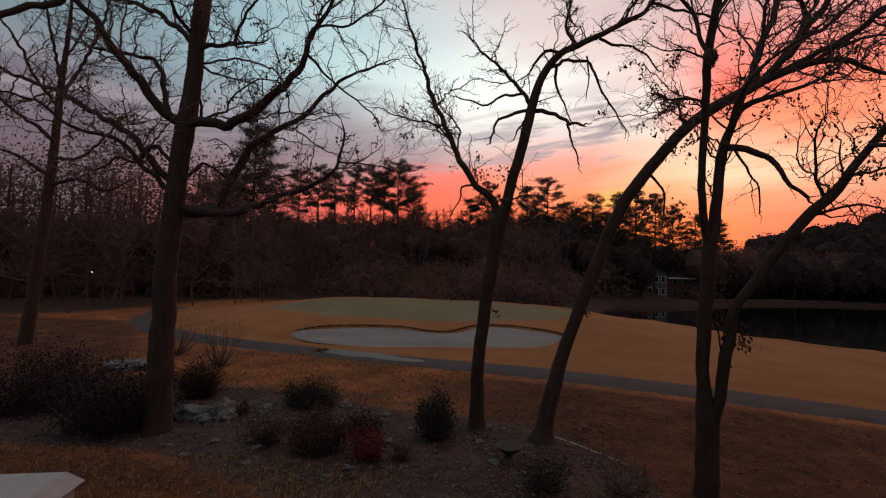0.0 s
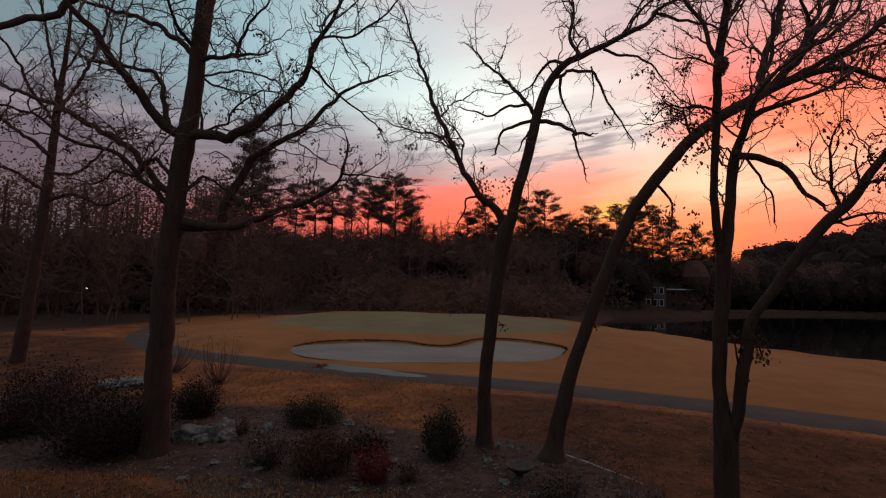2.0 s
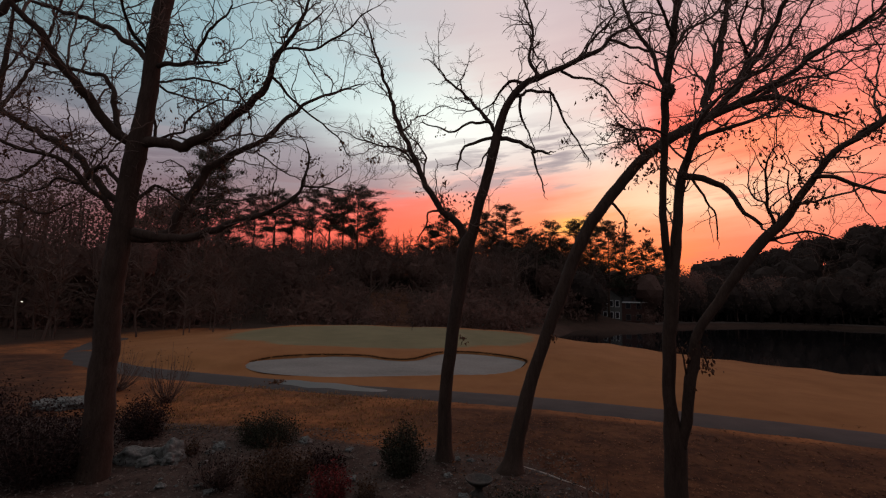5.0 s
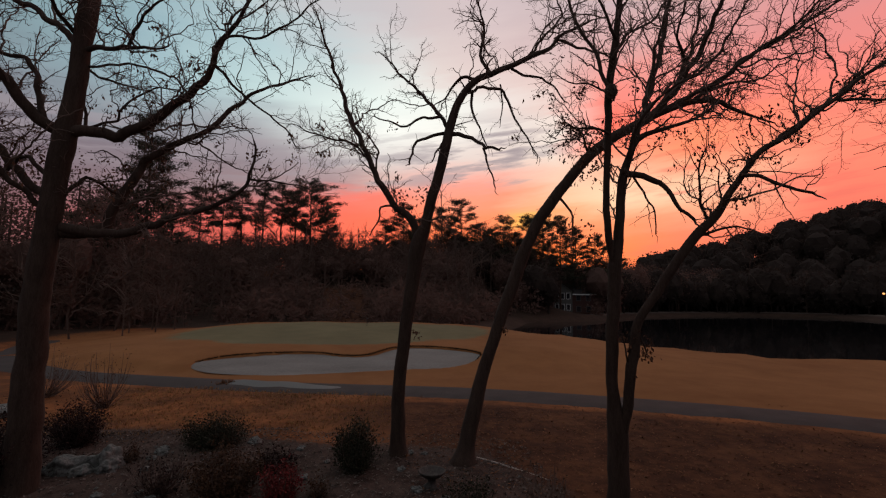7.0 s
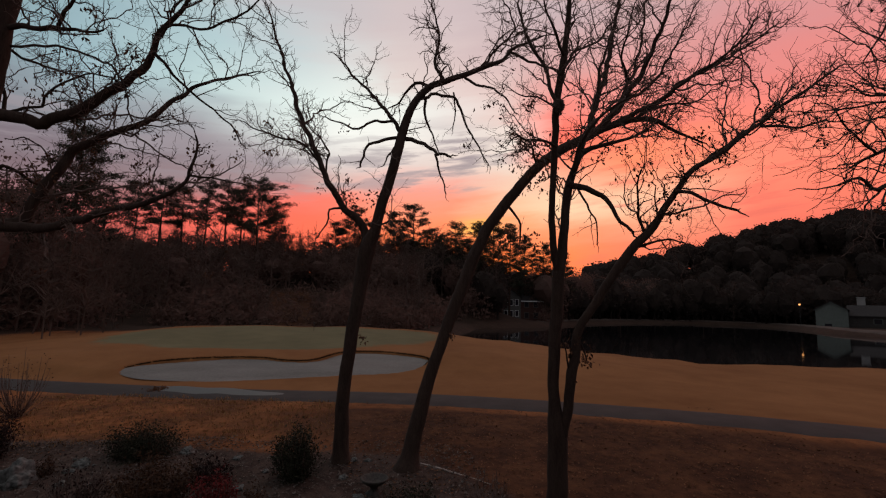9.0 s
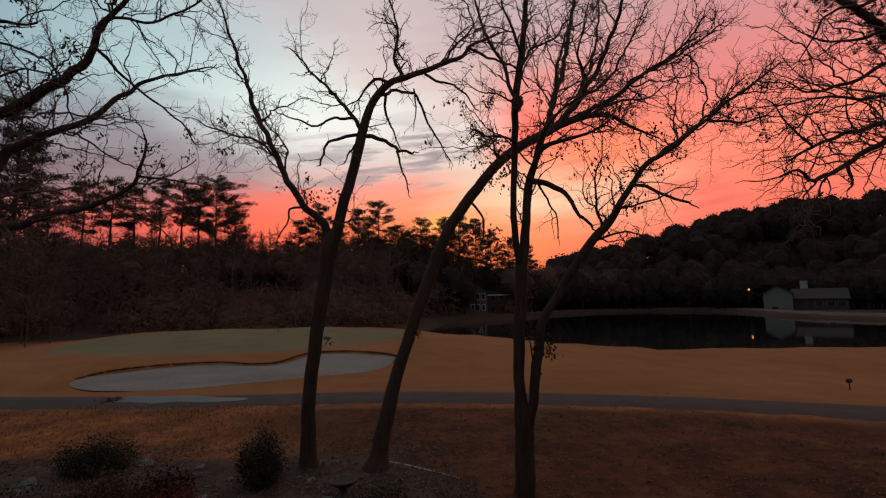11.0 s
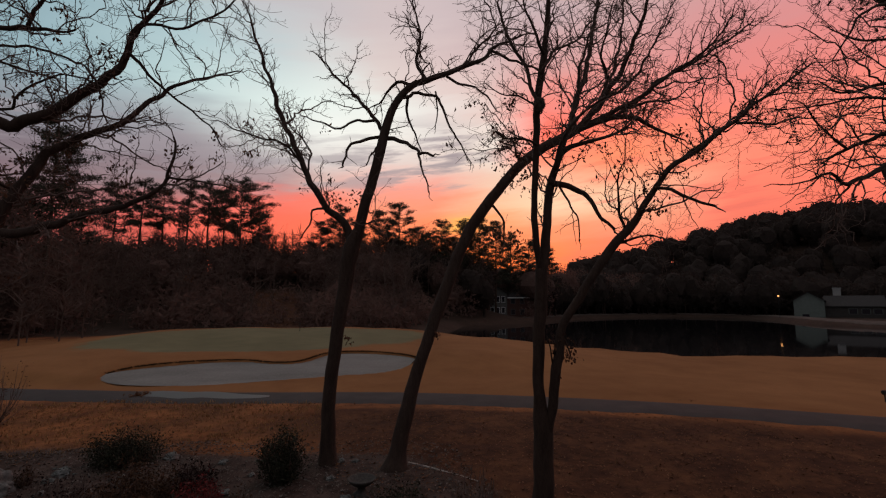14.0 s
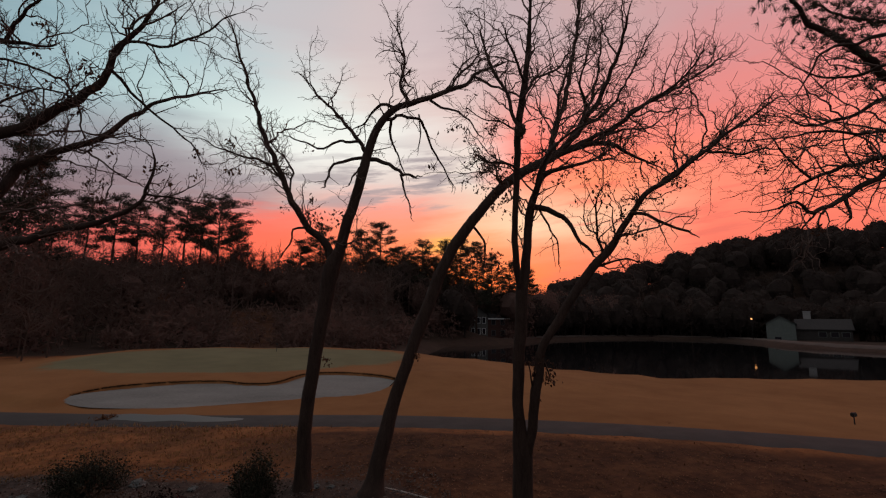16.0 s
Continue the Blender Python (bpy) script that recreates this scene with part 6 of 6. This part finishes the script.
def bird_bath():
    """A turned stone bowl on a short pedestal."""
    x, y = 0.90, 8.55
    ob = thing("bird_bath", (x, y, float(land(x, y))), "small dark stone bird bath standing in the mulch", "bird bath")

    def turned(profile, n=28):
        bm = bmesh.new()
        rings = [[bm.verts.new((r * math.cos(k * 2 * math.pi / n), r * math.sin(k * 2 * math.pi / n), z)) for k in range(n)] for r, z in profile]
        for p, q in zip(rings, rings[1:]):
            for k in range(n):
                bm.faces.new((p[k], p[(k + 1) % n], q[(k + 1) % n], q[k]))
        bm.faces.new(rings[0][::-1]), bm.faces.new(rings[-1])
        return bm

    stone = material("damp_cast_stone", (0.022, 0.020, 0.018), (0.085, 0.078, 0.070), 7, 0.9, 0.6, 30)
    part("pedestal", turned([(0.15, -0.08), (0.15, 0.02), (0.11, 0.04), (0.075, 0.07), (0.065, 0.11), (0.08, 0.14), (0.10, 0.155)]), stone, ob, smooth=True)
    part("bowl", turned([(0.09, 0.145), (0.16, 0.18), (0.215, 0.23), (0.24, 0.262), (0.228, 0.275), (0.205, 0.262), (0.15, 0.212), (0.06, 0.197)]), stone, ob, smooth=True)


bird_bath()

# ---- small things on the grounds ----
sheet("silt_wash", rounded([(-6.2, 19.95), (-5.6, 20.2), (-4.6, 19.75), (-3.7, 19.6), (-2.6, 18.85), (-1.6, 18.35), (-1.9, 18.0), (-3.1, 18.15), (-3.9, 18.55), (-4.6, 18.5), (-5.4, 19.0), (-6.1, 19.3)], 0.25), lambda x, y: 0.036 + 0 * x, PUDDLE, 0.6, "wash of pale wet silt across the cart path", "silt")


def debris():
    ob = thing("leaf_pile", (-6.1, 19.5, 0.03), "wet clump of red-brown leaves on the cart path", "leaves")
    rng = np.random.default_rng(5)
    at = np.array((-6.1, 19.5, 0.05)) + rng.normal(0, 1, (120, 3)) * (0.16, 0.22, 0.03)
    v, f = leaf_cloud(at, rng, rng.uniform(0.03, 0.07, 120))
    mesh_object("leaves", v, f, STRAW_LEAF, ob)


debris()


def marker(x, y):
    z = float(land(x, y))
    ob = thing("course_marker", (x, y, z), "small dark marker post on the fairway", "marker")
    v, f = [], []
    tube(v, f, ((x, y, z - 0.1), (x, y, z + 0.30)), (0.025, 0.02), 8)
    mesh_object("post", v, f, DARK_METAL, ob)
    part("head", box(bmesh.new(), -0.12, 0.12, -0.06, 0.06, 0.28, 0.44, 0.03), DARK_METAL, ob)


marker(20.3, 13.3)


def flagstick():
    x, y = -1.6, 37.5
    z = float(land(x, y))
    ob = thing("flagstick", (x, y, z), "short pin standing in the putting green", "flagstick")
    v, f = [], []
    tube(v, f, ((x, y, z - 0.05), (x, y, z + 0.55)), (0.02, 0.015), 6)
    mesh_object("pole", v, f, DARK_METAL, ob)
    part("cup", box(bmesh.new(), -0.06, 0.06, -0.06, 0.06, 0.5, 0.62, 0.02), DARK_METAL, ob)


flagstick()


def utility_box():
    ob = thing("utility_box", (-4.84, 4.75, 0.0), "grey painted steel box with a sloping rim below the deck", "utility box", turn=14)
    part("body", box(bmesh.new(), -0.75, 0.75, -0.45, 0.45, -0.15, 0.86, 0.02), CABINET, ob)
    bm = bmesh.new()
    lo = [bm.verts.new(c) for c in ((-0.82, -0.52, 0.84), (0.82, -0.52, 0.84), (0.82, 0.52, 0.84), (-0.82, 0.52, 0.84))]
    hi = [bm.verts.new(c) for c in ((-0.68, -0.4, 0.99), (0.68, -0.4, 0.99), (0.68, 0.4, 0.99), (-0.68, 0.4, 0.99))]
    bm.faces.new(hi), bm.faces.new(lo[::-1])
    for i in range(4):
        bm.faces.new((lo[i], lo[(i + 1) % 4], hi[(i + 1) % 4], hi[i]))
    bmesh.ops.bevel(bm, geom=bm.edges[:], offset=0.012, segments=2, affect="EDGES")
    part("lid", bm, CABINET, ob, "pale sloping lid")


utility_box()

# the far bank of the lake, a strip of bare earth
v, f = [], []
bank = smooth_line([(23, 84.5), (40, 91.6), (66, 114.6), (88, 125.6), (108, 128.6), (120.4, 119), (119.4, 104), (112.4, 92.2), (101.4, 76.8), (97.4, 62), (97.4, 38)], 2.0)
tan = np.gradient(bank, axis=0)
tan /= np.linalg.norm(tan, axis=1)[:, None]
for k, ((x, y), (tx, ty)) in enumerate(zip(bank, tan)):
    for off, z in ((-0.6, -1.0), (0.1, -0.45), (1.2, 0.15), (3.4, 0.30)):
        w = 0.4 * noise.noise((x * 0.2, y * 0.2, off))
        v.append((x - ty * (off + w), y + tx * (off + w), z + 0.1 * noise.noise((x * 0.3, y * 0.3, 5))))
for k in range(len(bank) - 1):
    for j in range(3):
        f.append((k * 4 + j, k * 4 + j + 1, (k + 1) * 4 + j + 1, (k + 1) * 4 + j))
tagged(mesh_object("lake_bank", v, f, CLAY, smooth=True), "strip of bare earth along the far lake shore", "bank", kind="structure")

# ---- the unseen house behind the camera: closes the west and darkens the trunks ----
bm = box(bmesh.new(), -12, 14, -3.2, -2.9, -0.5, 7.0)
tagged(part("wall_west", bm, SIDING), "unseen pale sided back wall of the house, holding off western sky", "wall", kind="structure")
bm = box(bmesh.new(), -3.5, 5.5, -2.88, 0.95, 1.5, 1.7)
tagged(part("deck", bm, DEADWOOD), "weathered raised timber deck", "deck", kind="structure")
